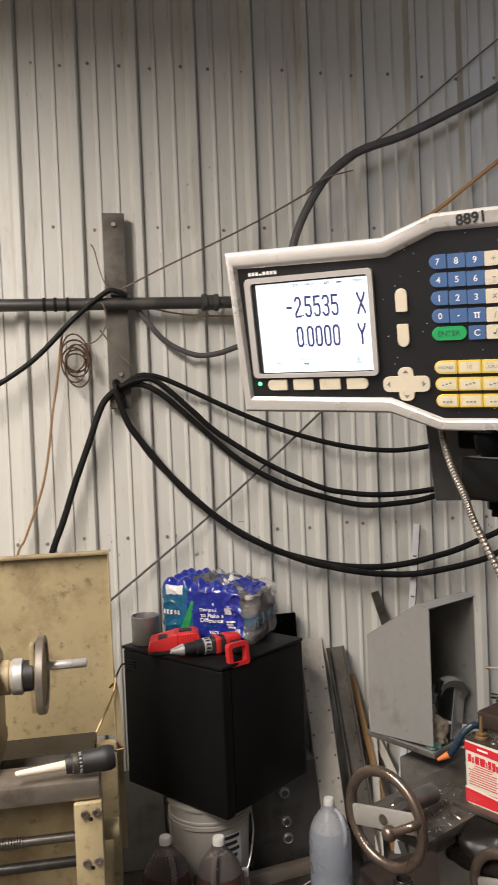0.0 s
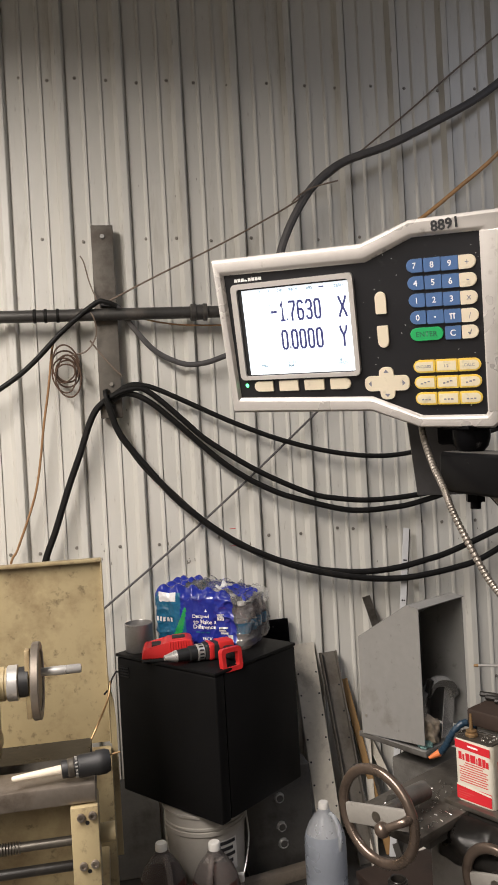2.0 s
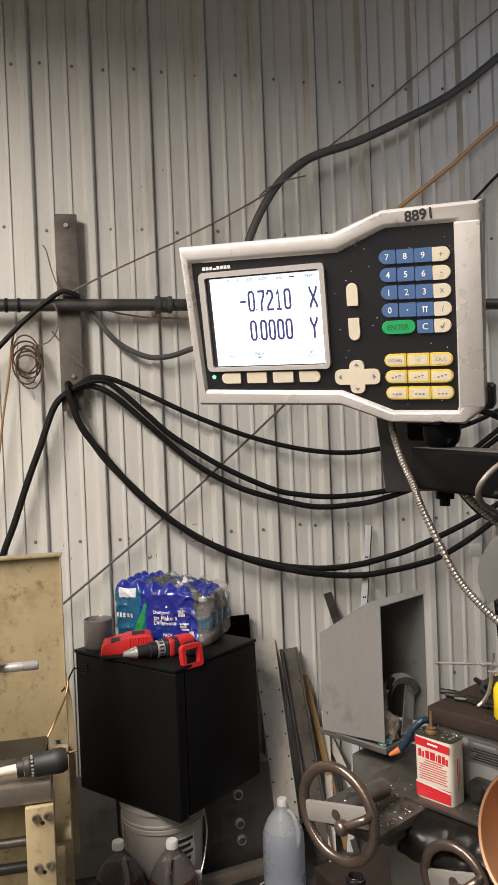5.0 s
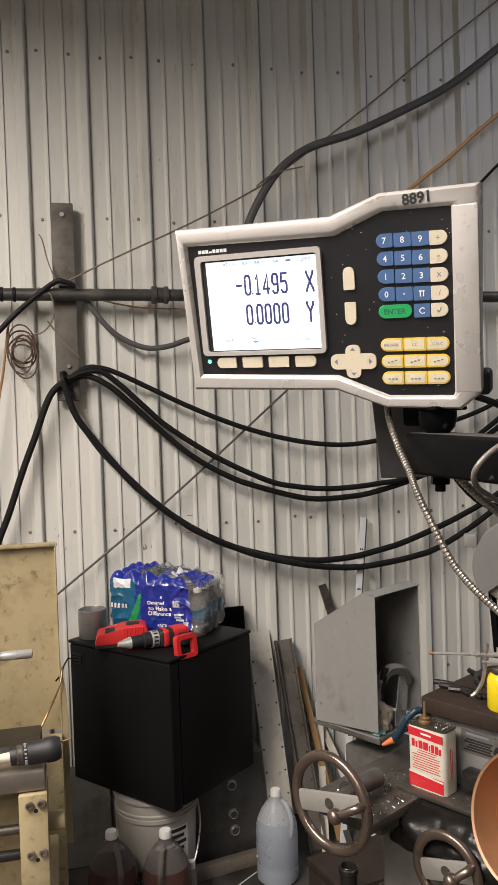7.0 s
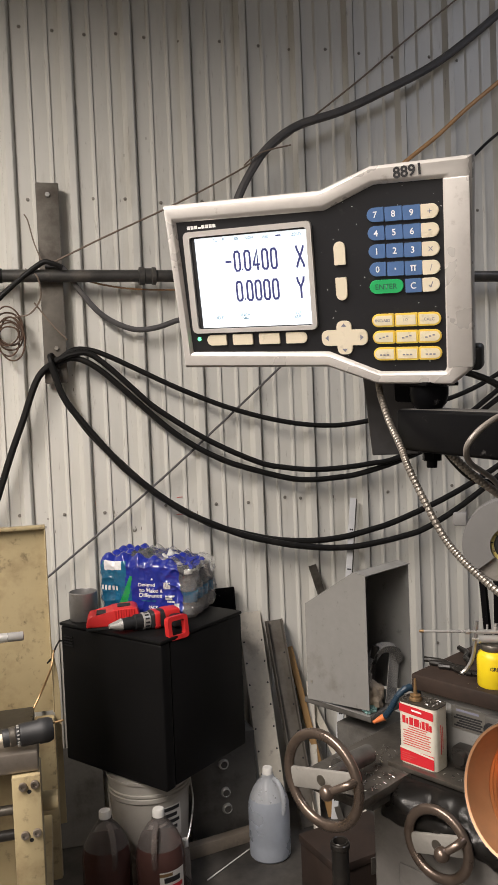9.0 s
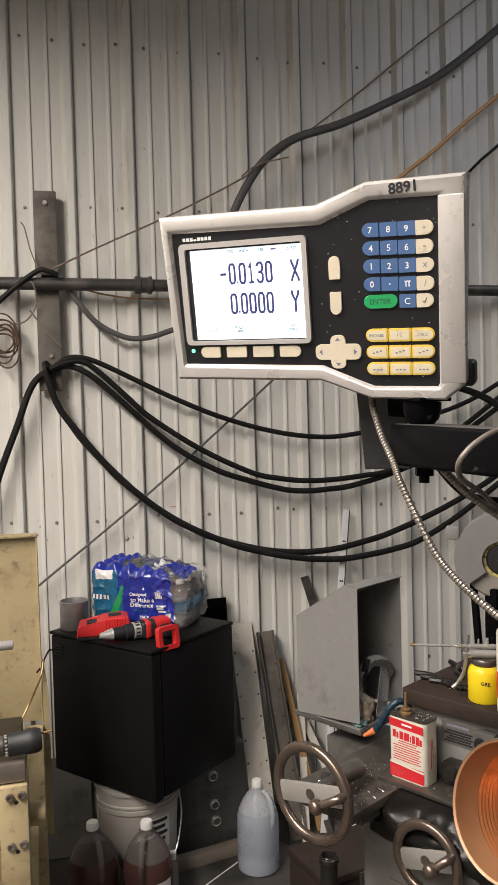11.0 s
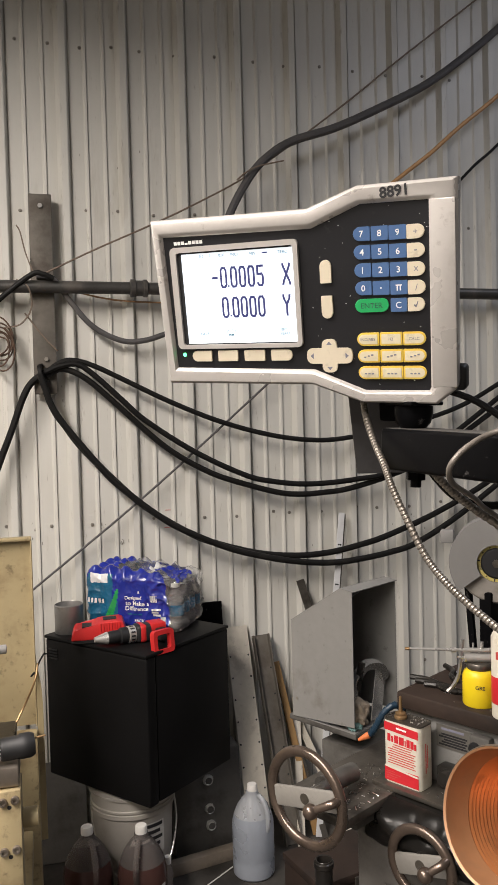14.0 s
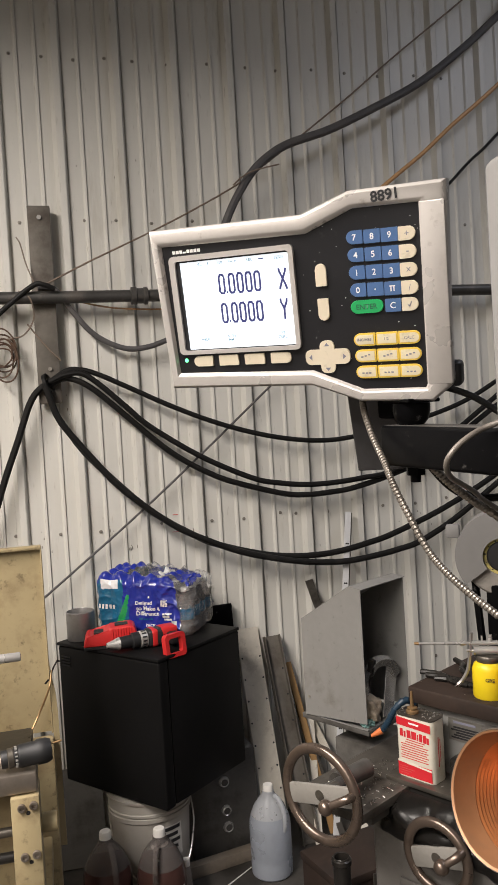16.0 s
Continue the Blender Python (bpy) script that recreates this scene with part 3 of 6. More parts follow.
def pill(w, h, left, right, cx=0.0, cz=0.0, n=5):
    """A key's outline with its own rounding at either end."""
    out = []
    for sx, sz, r, a0 in ((1, 1, right, 0), (-1, 1, left, 90), (-1, -1, left, 180), (1, -1, right, 270)):
        for i in range(n + 1):
            a = radians(a0 + 90 * i / n)
            out.append((cx + sx * (w / 2 - r) + r * math.cos(a), cz + sz * (h / 2 - r) + r * math.sin(a)))
    return mm(out)


def key(unit, w, h, left, right, cx, cz, mat, name="key", text=None, ink=WHITEINK, th=5.5, inner=None, label="", bold=0.010):
    k = part(name, prism(pill(w, h, left, right, cx, cz), -0.0022, 0.0, bevel=0.0005, seg=1), mat, unit, label)
    if inner:
        part("key_face", prism(pill(w - 3, h - 3, max(0.3, left - 1.5), max(0.3, right - 1.5), cx, cz), -0.0026, -0.0021), inner, k)
    if text == "\u03c0":
        bm = box((cx - 2.6) * S, (cx + 2.6) * S, -0.0026, -0.0023, (cz + 1.5) * S, (cz + 2.5) * S)
        for side in (-1.3, 1.3):
            box((cx + side - 0.5) * S, (cx + side + 0.5) * S, -0.0026, -0.0023, (cz - 2.6) * S, (cz + 1.6) * S, bm=bm)
        part("legend", bm, ink, k, smooth=0)
    elif text:
        part("legend", letters(text, th * S, m=pose(cx * S, -0.0029 if inner else -0.0025, cz * S), thin=bold), ink, k, smooth=0)
    return k


def cast_frame():
    """The cast rim: a rounded outer edge, a flat face and a bevel down to the panel."""
    def between(f):
        return mm([(a + (c - a) * f, b + (d - b) * f) for (a, b), (c, d) in zip(DRO_OUT, DRO_IN)])
    bm = bmesh.new()
    levels = [(0.0, 0.012), (0.0, -0.0010), (0.06, -0.0030), (0.18, -0.0046), (0.72, -0.0050), (0.80, -0.0046), (1.0, -0.0008), (1.0, 0.012)]
    rows = [[bm.verts.new((x, y, z)) for x, z in between(f)] for f, y in levels]
    k = len(DRO_OUT)
    for a, b in zip(rows, rows[1:] + rows[:1]):
        for i in range(k):
            bm.faces.new((a[i], a[(i + 1) % k], b[(i + 1) % k], b[i]))
    es = [e for e in bm.edges if len(e.link_faces) == 2 and e.calc_face_angle(0) > 0.5 and abs(e.verts[0].co.y - e.verts[1].co.y) > 0.0005]
    bmesh.ops.bevel(bm, geom=es, offset=0.004, segments=3, profile=0.5, affect="EDGES")
    return bm


# strokes of the screen's figures on a cell 2 wide and 4 high
STROKES = {"0": [[(0, 3.5), (0.5, 4), (1.5, 4), (2, 3.5), (2, 0.5), (1.5, 0), (0.5, 0), (0, 0.5), (0, 3.5)]],
           "1": [[(0.45, 3.3), (1, 4), (1, 0)], [(0.4, 0), (1.6, 0)]],
           "2": [[(0, 3.4), (0.5, 4), (1.5, 4), (2, 3.4), (2, 2.6), (0, 0.6), (0, 0), (2, 0)]],
           "3": [[(0, 3.5), (0.5, 4), (1.5, 4), (2, 3.5), (2, 2.6), (1.4, 2.1), (0.8, 2.1)], [(1.4, 2.1), (2, 1.6), (2, 0.5), (1.5, 0), (0.5, 0), (0, 0.5)]],
           "4": [[(1.5, 0), (1.5, 4), (0, 1.3), (0, 1.0), (2, 1.0)]]}
STROKES.update({"5": [[(2, 4), (0.1, 4), (0, 2.3), (1.5, 2.4), (2, 1.9), (2, 0.5), (1.5, 0), (0.5, 0), (0, 0.5)]],
                "6": [[(1.9, 3.6), (1.5, 4), (0.5, 4), (0, 3.5), (0, 0.5), (0.5, 0), (1.5, 0), (2, 0.5), (2, 1.7), (1.5, 2.2), (0, 2.2)]],
                "7": [[(0, 4), (2, 4), (2, 3.2), (0.9, 1.4), (0.9, 0)]],
                "8": [[(0.5, 2.1), (0, 2.6), (0, 3.5), (0.5, 4), (1.5, 4), (2, 3.5), (2, 2.6), (1.5, 2.1), (0.5, 2.1), (0, 1.6), (0, 0.5), (0.5, 0), (1.5, 0), (2, 0.5), (2, 1.6), (1.5, 2.1)]],
                "9": [[(0.1, 0.4), (0.5, 0), (1.5, 0), (2, 0.5), (2, 3.5), (1.5, 4), (0.5, 4), (0, 3.5), (0, 2.3), (0.5, 1.8), (2, 1.8)]]})
STROKES.update({"X": [[(0, 4), (0.15, 3.5), (1.85, 0.5), (2, 0)], [(2, 4), (1.85, 3.5), (0.15, 0.5), (0, 0)]], "Y": [[(0, 4), (0.1, 3.4), (1, 2.1), (1, 0)], [(2, 4), (1.9, 3.4), (1, 2.1)]]})


def figure(ch, height, width, m, bm=None, pen=2.05, depth=0.0002):
    """One figure of the screen, drawn as flat ribbons of one pen width."""
    bm = bm or bmesh.new()
    w = pen * S / 2
    for lift, line in enumerate(STROKES[ch]):
        p = [Vector((x / 2 * (width - 2 * w) - width / 2 + w, z / 4 * (height - 2 * w) - height / 2 + w)) for x, z in line]
        closed = (p[0] - p[-1]).length < 1e-9
        if closed:
            p = p[:-1]
        else:
            p[0] = p[0] + (p[0] - p[1]).normalized() * w
            p[-1] = p[-1] + (p[-1] - p[-2]).normalized() * w
        n = len(p)
        sides = []
        for i in range(n):
            before = p[i] - p[i - 1] if closed or i else p[1] - p[0]
            after = p[(i + 1) % n] - p[i] if closed or i < n - 1 else p[-1] - p[-2]
            a, b = before.normalized(), after.normalized()
            na, nb = Vector((-a.y, a.x)), Vector((-b.y, b.x))
            mid = (na + nb).normalized()
            mid = mid * (w / max(0.5, mid.dot(na)))
            sides.append([bm.verts.new(m @ Vector((q.x, -depth - lift * 0.00005, q.y))) for q in (p[i] + mid, p[i] - mid)])
        for i in range(n if closed else n - 1):
            j = (i + 1) % n
            bm.faces.new((sides[i][0], sides[j][0], sides[j][1], sides[i][1]))
    return bm


def readout():
    unit = thing("digital_readout", "silver-framed black digital readout with lit screen on an arm", "digital readout", pose(0.2843, -2.3587, 1.7504, 12.54, 2.54, -39.43))
    part("frame", cast_frame(), SILVER, unit)
    shell = [(min(x * 0.97 + 1.2, 186), z * 0.975) for x, z in DRO_OUT]
    inside = [(min(x * 0.94 + 3, 181), z * 0.94) for x, z in DRO_OUT]
    part("housing", ring_prism(mm(shell), mm(inside), 0.012, 0.056, 0.002), PLASTIC, unit)
    part("back_cover", prism(mm(shell), 0.0562, 0.060), PLASTIC, unit)
    part("end_plate", box(179 * S, 200.3 * S, -0.0053, 0.010, -83.5 * S, 71.8 * S, 0.0012, 2), SILVER, unit, "worn silver end plate")
    part("corner_guard", box(188 * S, 204.5 * S, 0.013, 0.034, -90 * S, -68 * S, 0.004, 3), PLASTIC, unit, "black rubber corner guard")
    hole = [(-66.5, 48), (57.5, 48), (58.5, 48), (61, 48), (61, -44), (61, -45.5), (59.5, -45.5), (57.5, -45.5), (-66.5, -45.5)]
    part("front_panel", ring_prism(mm([(x, z) for x, z in DRO_IN]), mm(hole), 0.0, 0.003), PANEL, unit)
    lcd = [(-56.8, 42.3), (56.8, 42.3), (56.8, -42.3), (-56.8, -42.3)]
    part("screen_bezel", ring_prism(pill(129.5, 96, 5, 5, -2.25, 1.0), pill(118.4, 87.1, 2.5, 2.5, -1.4, 0.35), -0.0040, 0.003, 0.0010), BEZEL, unit, "rounded silver screen surround")
    part("screen_gasket", ring_prism(mm([(-60.9, 44.2), (58.1, 44.2), (58.1, -43.5), (-60.9, -43.5)]), mm(lcd), -0.0012, 0.003), DARKINK, unit, "dark gasket round the screen")
    lo, hi = 8.4, 29.2
    screen = part("screen", ring_prism(mm([(-58.5, 44), (58.5, 44), (58.5, -44), (-58.5, -44)]), mm([(-27.6, hi), (27.5, hi), (27.5, lo), (-27.6, lo)]), 0.0, 0.0010), LCD, unit, "bright white lit screen", smooth=0)
    part("screen_strip", box(-9.75 * S, -8.2 * S, 0.0, 0.0010, lo * S, hi * S), LCD, unit, smooth=0)
    # fixed figures
    part("axis_letter", figure("X", 19.5 * S, 8.6 * S, pose(49.4 * S, -0.0002, 18.9 * S)), LCDINK, screen, smooth=0)
    part("axis_letter", figure("Y", 19.5 * S, 8.2 * S, pose(48.2 * S, -0.0002, -8.7 * S)), LCDINK, screen, smooth=0)
    for x in (-14.0, -3.3, 5.5, 14.3, 23.1):
        part("digit", figure("0", 19.5 * S, 7.3 * S, pose(x * S, -0.0002, -8.8 * S)), LCDINK, screen, smooth=0)
    for cz in (11.0, -16.5):
        part("decimal_point", box(-9.6 * S, -8.1 * S, -0.0004, -0.0001, (cz - 0.8) * S, (cz + 0.8) * S), LCDINK, screen, smooth=0)
    for text, x, z, h in (("HELP", -38, -33, 2.6), ("INCH", -10, -31, 2.6), ("MM", -10, -34.5, 2.2), ("SET", 44, -31, 2.4), ("ZERO", 44.5, -34.5, 2.4),
                          ("0.00", -14, 39.3, 2.4), ("INCH", 0, 39.2, 2.4), ("ABS", 17, 39, 2.4), ("ZERO", 47, 38.6, 2.4), ("F", -26, 39.4, 2.4), ("0.2", -35, 39.4, 2.4)):
        part("caption", letters(text, h * 1.15 * S, m=pose(x * S, -0.0004, z * S), thin=0.012), LCDFAINT, screen, smooth=0)
    bm = box(27 * S, 32 * S, -0.0005, -0.0001, 38.3 * S, 39.6 * S)
    part("marker", bm, LCDINK, screen, smooth=0)
    # turning figures, one ten-sided drum each
    face, width = (hi - lo) + 0.35, 8.9
    apo = face / 2 / math.tan(radians(18)) * S
    for c, name, cells in ((-23.15, "sign_drum", ["-"] + [" "] * 9), (-14.2, "digit_drum", None), (-3.7, "digit_drum", None), (5.25, "digit_drum", None), (14.2, "digit_drum", None), (23.15, "digit_drum", None)):
        rim = apo / math.cos(radians(18))
        bm = spin([(0, -width / 2 * S * 0.99), (rim, -width / 2 * S * 0.99), (rim, width / 2 * S * 0.99), (0, width / 2 * S * 0.99)], 10, None, pose(0, 0, 0, 0, 90, 0))
        for f in bm.faces:
            f.material_index = 0
        before = set(bm.faces)
        for k in range(10):
            text = (cells or list("0123456789"))[k]
            turn = pose(0, 0, 0, 36 * k, 0, 0)
            if text == "-":
                box(-3.4 * S, 2.8 * S, -apo - 0.0004, -apo - 0.0001, -1.1 * S, 1.0 * S, bm=bm, m=turn)
            elif text != " ":
                figure(text, 19.5 * S, 7.3 * S, turn @ pose(0, -apo - 0.0002, 0), bm)
        for f in bm.faces:
            if f not in before:
                f.material_index = 1
        drum = part(name, bm, [LCD, LCDINK], unit, smooth=0)
        DRUMS.append((drum, pose(c * S, 0.0013 + apo, (lo + hi) / 2 * S)))
    # keys
    for r, row in enumerate(("789+", "456-", "123x", "0.\u03c0/")):
        for c, ch in enumerate(row):
            z = 48.4 - 15.2 * r - 0.35 * c
            key(unit, 14.8, 11.8, 5.8 if c == 0 else 0.8, 5.8 if c == 3 else 0.8, (120.8, 136.5, 151.9, 167.0)[c], z, CREAM if c == 3 else BLUE,
                text=ch if ch != "." else "\u2022", ink=GREYINK if c == 3 else WHITEINK, th=0.9 if ch == "-" else 1.6 if ch == "." else 3.6 if ch in "+x\u03c0" else 5.4, bold=0.014 if c < 3 and ch != "\u03c0" else 0.0)
    key(unit, 30, 11.5, 5.6, 5.6, 127.8, -12.2, GREENKEY, text="ENTER", ink=GREENINK, th=4.6, label="green wide key")
    key(unit, 14, 11.5, 0.8, 0.8, 151.4, -12.6, BLUE, text="C")
    key(unit, 14.5, 11.5, 0.8, 5.6, 166.4, -12.6, CREAM, text="\u221a", ink=GREYINK, th=5)
    for r in range(3):
        for c in range(3):
            z, x = -41.5 - 14.8 * r, (123.2, 143.7, 164.0)[c]
            word = (("INC/ABS", "1/2", "CALC") if r == 0 else (None,) * 3)[c]
            k = key(unit, 19.8, 11.4, 5.6 if c == 0 else 0.8, 5.6 if c == 2 else 0.8, x, z, YELLOWKEY, text=word, ink=GREYINK, th=2.6, inner=YELLOWIN)
            if r:
                bm = bmesh.new()
                for q in range(3):
                    box((x - 4 + 3.2 * q) * S, (x - 2 + 3.2 * q) * S, -0.0029, -0.0026, (z - 1.4 + 0.9 * q * (2 - r)) * S, (z - 0.2 + 0.9 * q * (2 - r)) * S, bm=bm)
                part("worn_symbol", bm, GREYINK, k, smooth=0)
    for cz, up in ((18.8, True), (-12.2, False)):
        o = [(x, z) for x, z in pill(20, 10.4, 0.8 if up else 5.0, 5.0 if up else 0.8)]
        o = [(87 * S - z, cz * S + x) for x, z in o]
        part("key", prism(o, -0.0022, 0.0, bevel=0.0005, seg=1), CREAM, unit)
    a, b, rr = 21.5, 7.0, 3.2
    cross = []
    for q in range(4):
        for px, pz in ((a * (1 if q % 2 == 0 else 0.70), -b + 0), (a * (1 if q % 2 == 0 else 0.70), b)):
            for i in range(4):
                t = radians(-90 + 30 * i) if pz < 0 else radians(30 * i)
                ex, ez = px - rr * 1.6 + rr * 1.6 * math.cos(t), (pz + rr * 1.6 if pz < 0 else pz - rr * 1.6) + rr * 1.6 * math.sin(t)
                ca, sa = math.cos(q * math.pi / 2), math.sin(q * math.pi / 2)
                cross.append((87 + ca * ex - sa * ez, -55.6 + sa * ex + ca * ez))
        ca, sa = math.cos(q * math.pi / 2), math.sin(q * math.pi / 2)
        cross.append((87 + ca * b - sa * b, -55.6 + sa * b + ca * b))
    pad = part("arrow_pad", prism(mm(cross), -0.0024, 0.0), CREAM, unit, "cream cross-shaped arrow key")
    for q in range(4):
        dist = 16 if q % 2 == 0 else 11
        tri = [(dist - 1, -2.6), (dist + 2, 0), (dist - 1, 2.6)]
        ca, sa = math.cos(q * math.pi / 2), math.sin(q * math.pi / 2)
        part("arrow", prism(mm([(87 + ca * x - sa * z, -55.6 + sa * x + ca * z) for x, z in tri]), -0.0027, -0.0023), GREYINK, pad, smooth=0)
    for i, x in enumerate((-42.7, -14.8, 13.0, 40.5)):
        key(unit, 21, 10.2, 4.6 if i == 0 else 0.8, 4.6 if i == 3 else 0.8, x, -54.3, CREAM)
    part("indicator", spin([(0, 0.0), (0.0022, 0.0), (0.0016, 0.0012), (0, 0.0016)], 14, None, pose(-62.6 * S, -0.0002, -53 * S, 90, 0, 0)), LED, unit, "lit green indicator")
    bm = bmesh.new()
    for i in range(8):
        box((-63 + i * 3.9) * S, (-60 + i * 3.9) * S, -0.0006, -0.0001, 51.2 * S, (54.4 if i != 3 else 52.8) * S, bm=bm)
    part("badge", bm, WHITEINK, unit, "small white badge", smooth=0)
    part("marking", letters("8891", 9.5 * S, 23 * S, m=pose(150 * S, -0.0055, 80.6 * S, 0, -3, 0), thin=0.03), DARKINK, unit, "hand-written black number", smooth=0)
    random.seed(5)
    bm = bmesh.new()
    for i in range(34):
        x, z, s = random.uniform(70, 178), random.uniform(-84, 70), random.uniform(0.2, 0.55)
        if z > 52 + (x - 66) * 0.36:
            continue
        box((x - s) * S, (x + s) * S, -0.0003, -0.00005, (z - s * 0.6) * S, (z + s * 0.6) * S, bm=bm)
    tagged(part("swarf_specks", bm, WHITEINK, unit, "stray pale specks", smooth=0), kind="stuff")
    # bracket below
    part("mount_block", box(124 * S, 164 * S, 0.020, 0.070, -121 * S, -95 * S, 0.004), BLACKPAINT, unit, "black mounting block")
    part("bracket_plate", box(-21 * S, 26 * S, 0.050, 0.054, -86 * S, 6 * S, 0.001, 1), BRACKET, unit, "dark flat steel bracket plate", m=pose(107 * S, 0, -94 * S, 0, -4, 0))
    return unit


readout()


def arm():
    a = thing("mounting_arm", "black square steel tube arm with clamp bolt", "arm", look((0.428, -2.405, 1.5965), (0.460, -2.532, 1.5915)))
    part("tube", box(-0.0215, 0.0215, -0.0195, 0.0205, -0.33, -0.004, 0.004, 3), BLACKPAINT, a)
    # grey plate paints the highlight along the tube's upper face
    part("worn_top", box(-0.0175, 0.0175, 0.0203, 0.0208, -0.329, -0.008, 0.0002, 1), DARKGREY, a, "grey top face painted for its highlight")
    part("bolt", rod((-0.002, -0.0196, -0.030), (-0.002, -0.036, -0.030), 0.0052, 12), BLACKPAINT, a)
    part("nut", rod((-0.002, -0.0205, -0.030), (-0.002, -0.029, -0.030), 0.0095, 6), BLACKPAINT, a)
    part("washer", rod((-0.002, -0.0196, -0.030), (-0.002, -0.0208, -0.030), 0.0125, 18), BLACKPAINT, a)
    part("pivot", spin([(0, 0.0206), (0.012, 0.0206), (0.0165, 0.026), (0.0185, 0.034), (0.0185, 0.042), (0, 0.042)], 24, None, pose(-0.002, 0, -0.026, -90, 0, 0) @ Matrix.Diagonal((1, 1, 1, 1))), BLACKPAINT, a, "round black swivel")
    part("swivel_plate", box(-0.022, 0.018, 0.0425, 0.0465, -0.046, -0.006, 0.001, 1), BLACKPAINT, a)


# ---- black refrigerator and what stands round it ----
def refrigerator():
    f = thing("refrigerator", "black compact refrigerator raised on a bucket and cabinet", "refrigerator", pose(0.384, -0.655, 0.402, 0, 0, 39.5))
    part("body", box(0.0475, 0.425, 0.0, 0.480, 0.001, 0.476, 0.006), FRIDGE, f)
    part("door", box(0.0, 0.046, 0.0, 0.480, -0.004, 0.476, 0.008, 3), FRIDGE, f)
    part("top_cover", box(-0.003, 0.427, -0.003, 0.483, 0.4765, 0.4885, 0.004), FRIDGE, f)
    for x, y in ((0.04, 0.04), (0.39, 0.04), (0.04, 0.44), (0.39, 0.44)):
        part("foot", rod((x, y, -0.008), (x, y, 0.003), 0.018, 14), PLASTIC, f)
    for i in range(4):
        part("vent_slot", box(-0.0045, -0.0005, 0.415, 0.46, 0.440 - i * 0.010, 0.444 - i * 0.010), PLASTIC, f)


refrigerator()


def jug(name, x, y, h, turn, label, liquid, upper, cap=CAPWHITE):
    j = thing(name, label, "jug", pose(x, y, 0, 0, 0, turn), "plastic jugs")
    s = h / 0.315
    prof = [(0, 0.0), (0.066, 0.0), (0.073, 0.008), (0.074, 0.05), (0.072, 0.06), (0.074, 0.07), (0.074, 0.165), (0.073, 0.19), (0.067, 0.215), (0.055, 0.243), (0.036, 0.270), (0.0225, 0.284), (0.0205, 0.296)]
    lower = [(r * s, z * s) for r, z in prof if z <= 0.216]
    upperp = [(r * s, z * s) for r, z in prof if z >= 0.2149] + [(0, 0.296 * s)]
    part("body", spin(lower, 36), liquid, j)
    part("shoulder", spin(upperp, 36), upper, j)
    part("handle", sweep([(0.030 * s, 0, 0.285 * s), (0.052 * s, 0, 0.276 * s), (0.072 * s, 0, 0.24 * s), (0.076 * s, 0, 0.20 * s), (0.068 * s, 0, 0.17 * s)], 0.0085 * s, 10, 6), upper, j)
    bm = spin([(0, 0.318 * s), (0.016 * s, 0.318 * s), (0.0180 * s, 0.314 * s), (0.0185 * s, 0.296 * s), (0.016 * s, 0.294 * s)], 24)
    part("cap", bm, cap, j, "white ribbed screw cap")
    return j


jug("plastic_jug", 0.777, -0.422, 0.318, -60, "cloudy pale-blue gallon jug on the floor", JUGCLEAR, JUGMILK)
jug("plastic_jug", 0.188, -0.580, 0.336, -75, "clear gallon jug part full of dark red oil", JUGDARK, JUGTOP)
brown = jug("plastic_jug", 0.356, -0.625, 0.336, -110, "clear gallon jug of dark oil with a paper label", JUGDARK, JUGTOP)


def curved_label(r, a0, a1, z0, z1, n=10):
    bm = bmesh.new()
    lo = [bm.verts.new((r * math.cos(radians(a0 + (a1 - a0) * i / n)), r * math.sin(radians(a0 + (a1 - a0) * i / n)), z0)) for i in range(n + 1)]
    hi = [bm.verts.new((r * math.cos(radians(a0 + (a1 - a0) * i / n)), r * math.sin(radians(a0 + (a1 - a0) * i / n)), z1)) for i in range(n + 1)]
    for i in range(n):
        bm.faces.new((lo[i], lo[i + 1], hi[i + 1], hi[i]))
    return bm


lab = part("label", curved_label(0.0805, 10, 75, 0.07, 0.17), PAPER, brown, "white paper label")
part("red_band", curved_label(0.0810, 16, 68, 0.112, 0.126), TINRED, lab)
part("dark_band", curved_label(0.0810, 20, 60, 0.135, 0.152), DARKINK, lab)
part("gold_band", curved_label(0.0810, 10, 40, 0.156, 0.166), BRASS, lab)


def bucket():
    b = thing("bucket", "white plastic five-gallon bucket with wire handle", "bucket", Matrix.Translation((0.352, -0.41, 0)) @ Matrix.Diagonal((1, 1, 0.981, 1)))
    part("pail", spin([(0, 0), (0.118, 0), (0.122, 0.006), (0.138, 0.32), (0.143, 0.325), (0.143, 0.338), (0.139, 0.341), (0.143, 0.345), (0.143, 0.352), (0.139, 0.355), (0.1405, 0.388), (0.132, 0.388), (0.126, 0.02), (0, 0.02)], 48), BUCKETWHITE, b)
    part("lid", spin([(0, 0.389), (0.1300, 0.389), (0.146, 0.3895), (0.147, 0.399), (0, 0.401)], 48), BUCKETWHITE, b)
    part("bail", sweep([(-0.142, -0.02, 0.34), (-0.13, -0.075, 0.24), (-0.07, -0.13, 0.14), (0.02, -0.148, 0.10), (0.10, -0.12, 0.15), (0.143, -0.05, 0.25), (0.142, -0.02, 0.34)], 0.0028, 8, 8), STEEL, b, "thin steel wire handle")
    lb = part("label", curved_label(0.1372, -92, -48, 0.19, 0.30), PAPER, b)
    for i in range(4):
        part("print_bar", curved_label(0.1400 - 0.0006 * i, -90, -52 - 4 * (i % 2), 0.285 - 0.022 * i, 0.297 - 0.022 * i), DARKINK, lb)


bucket()


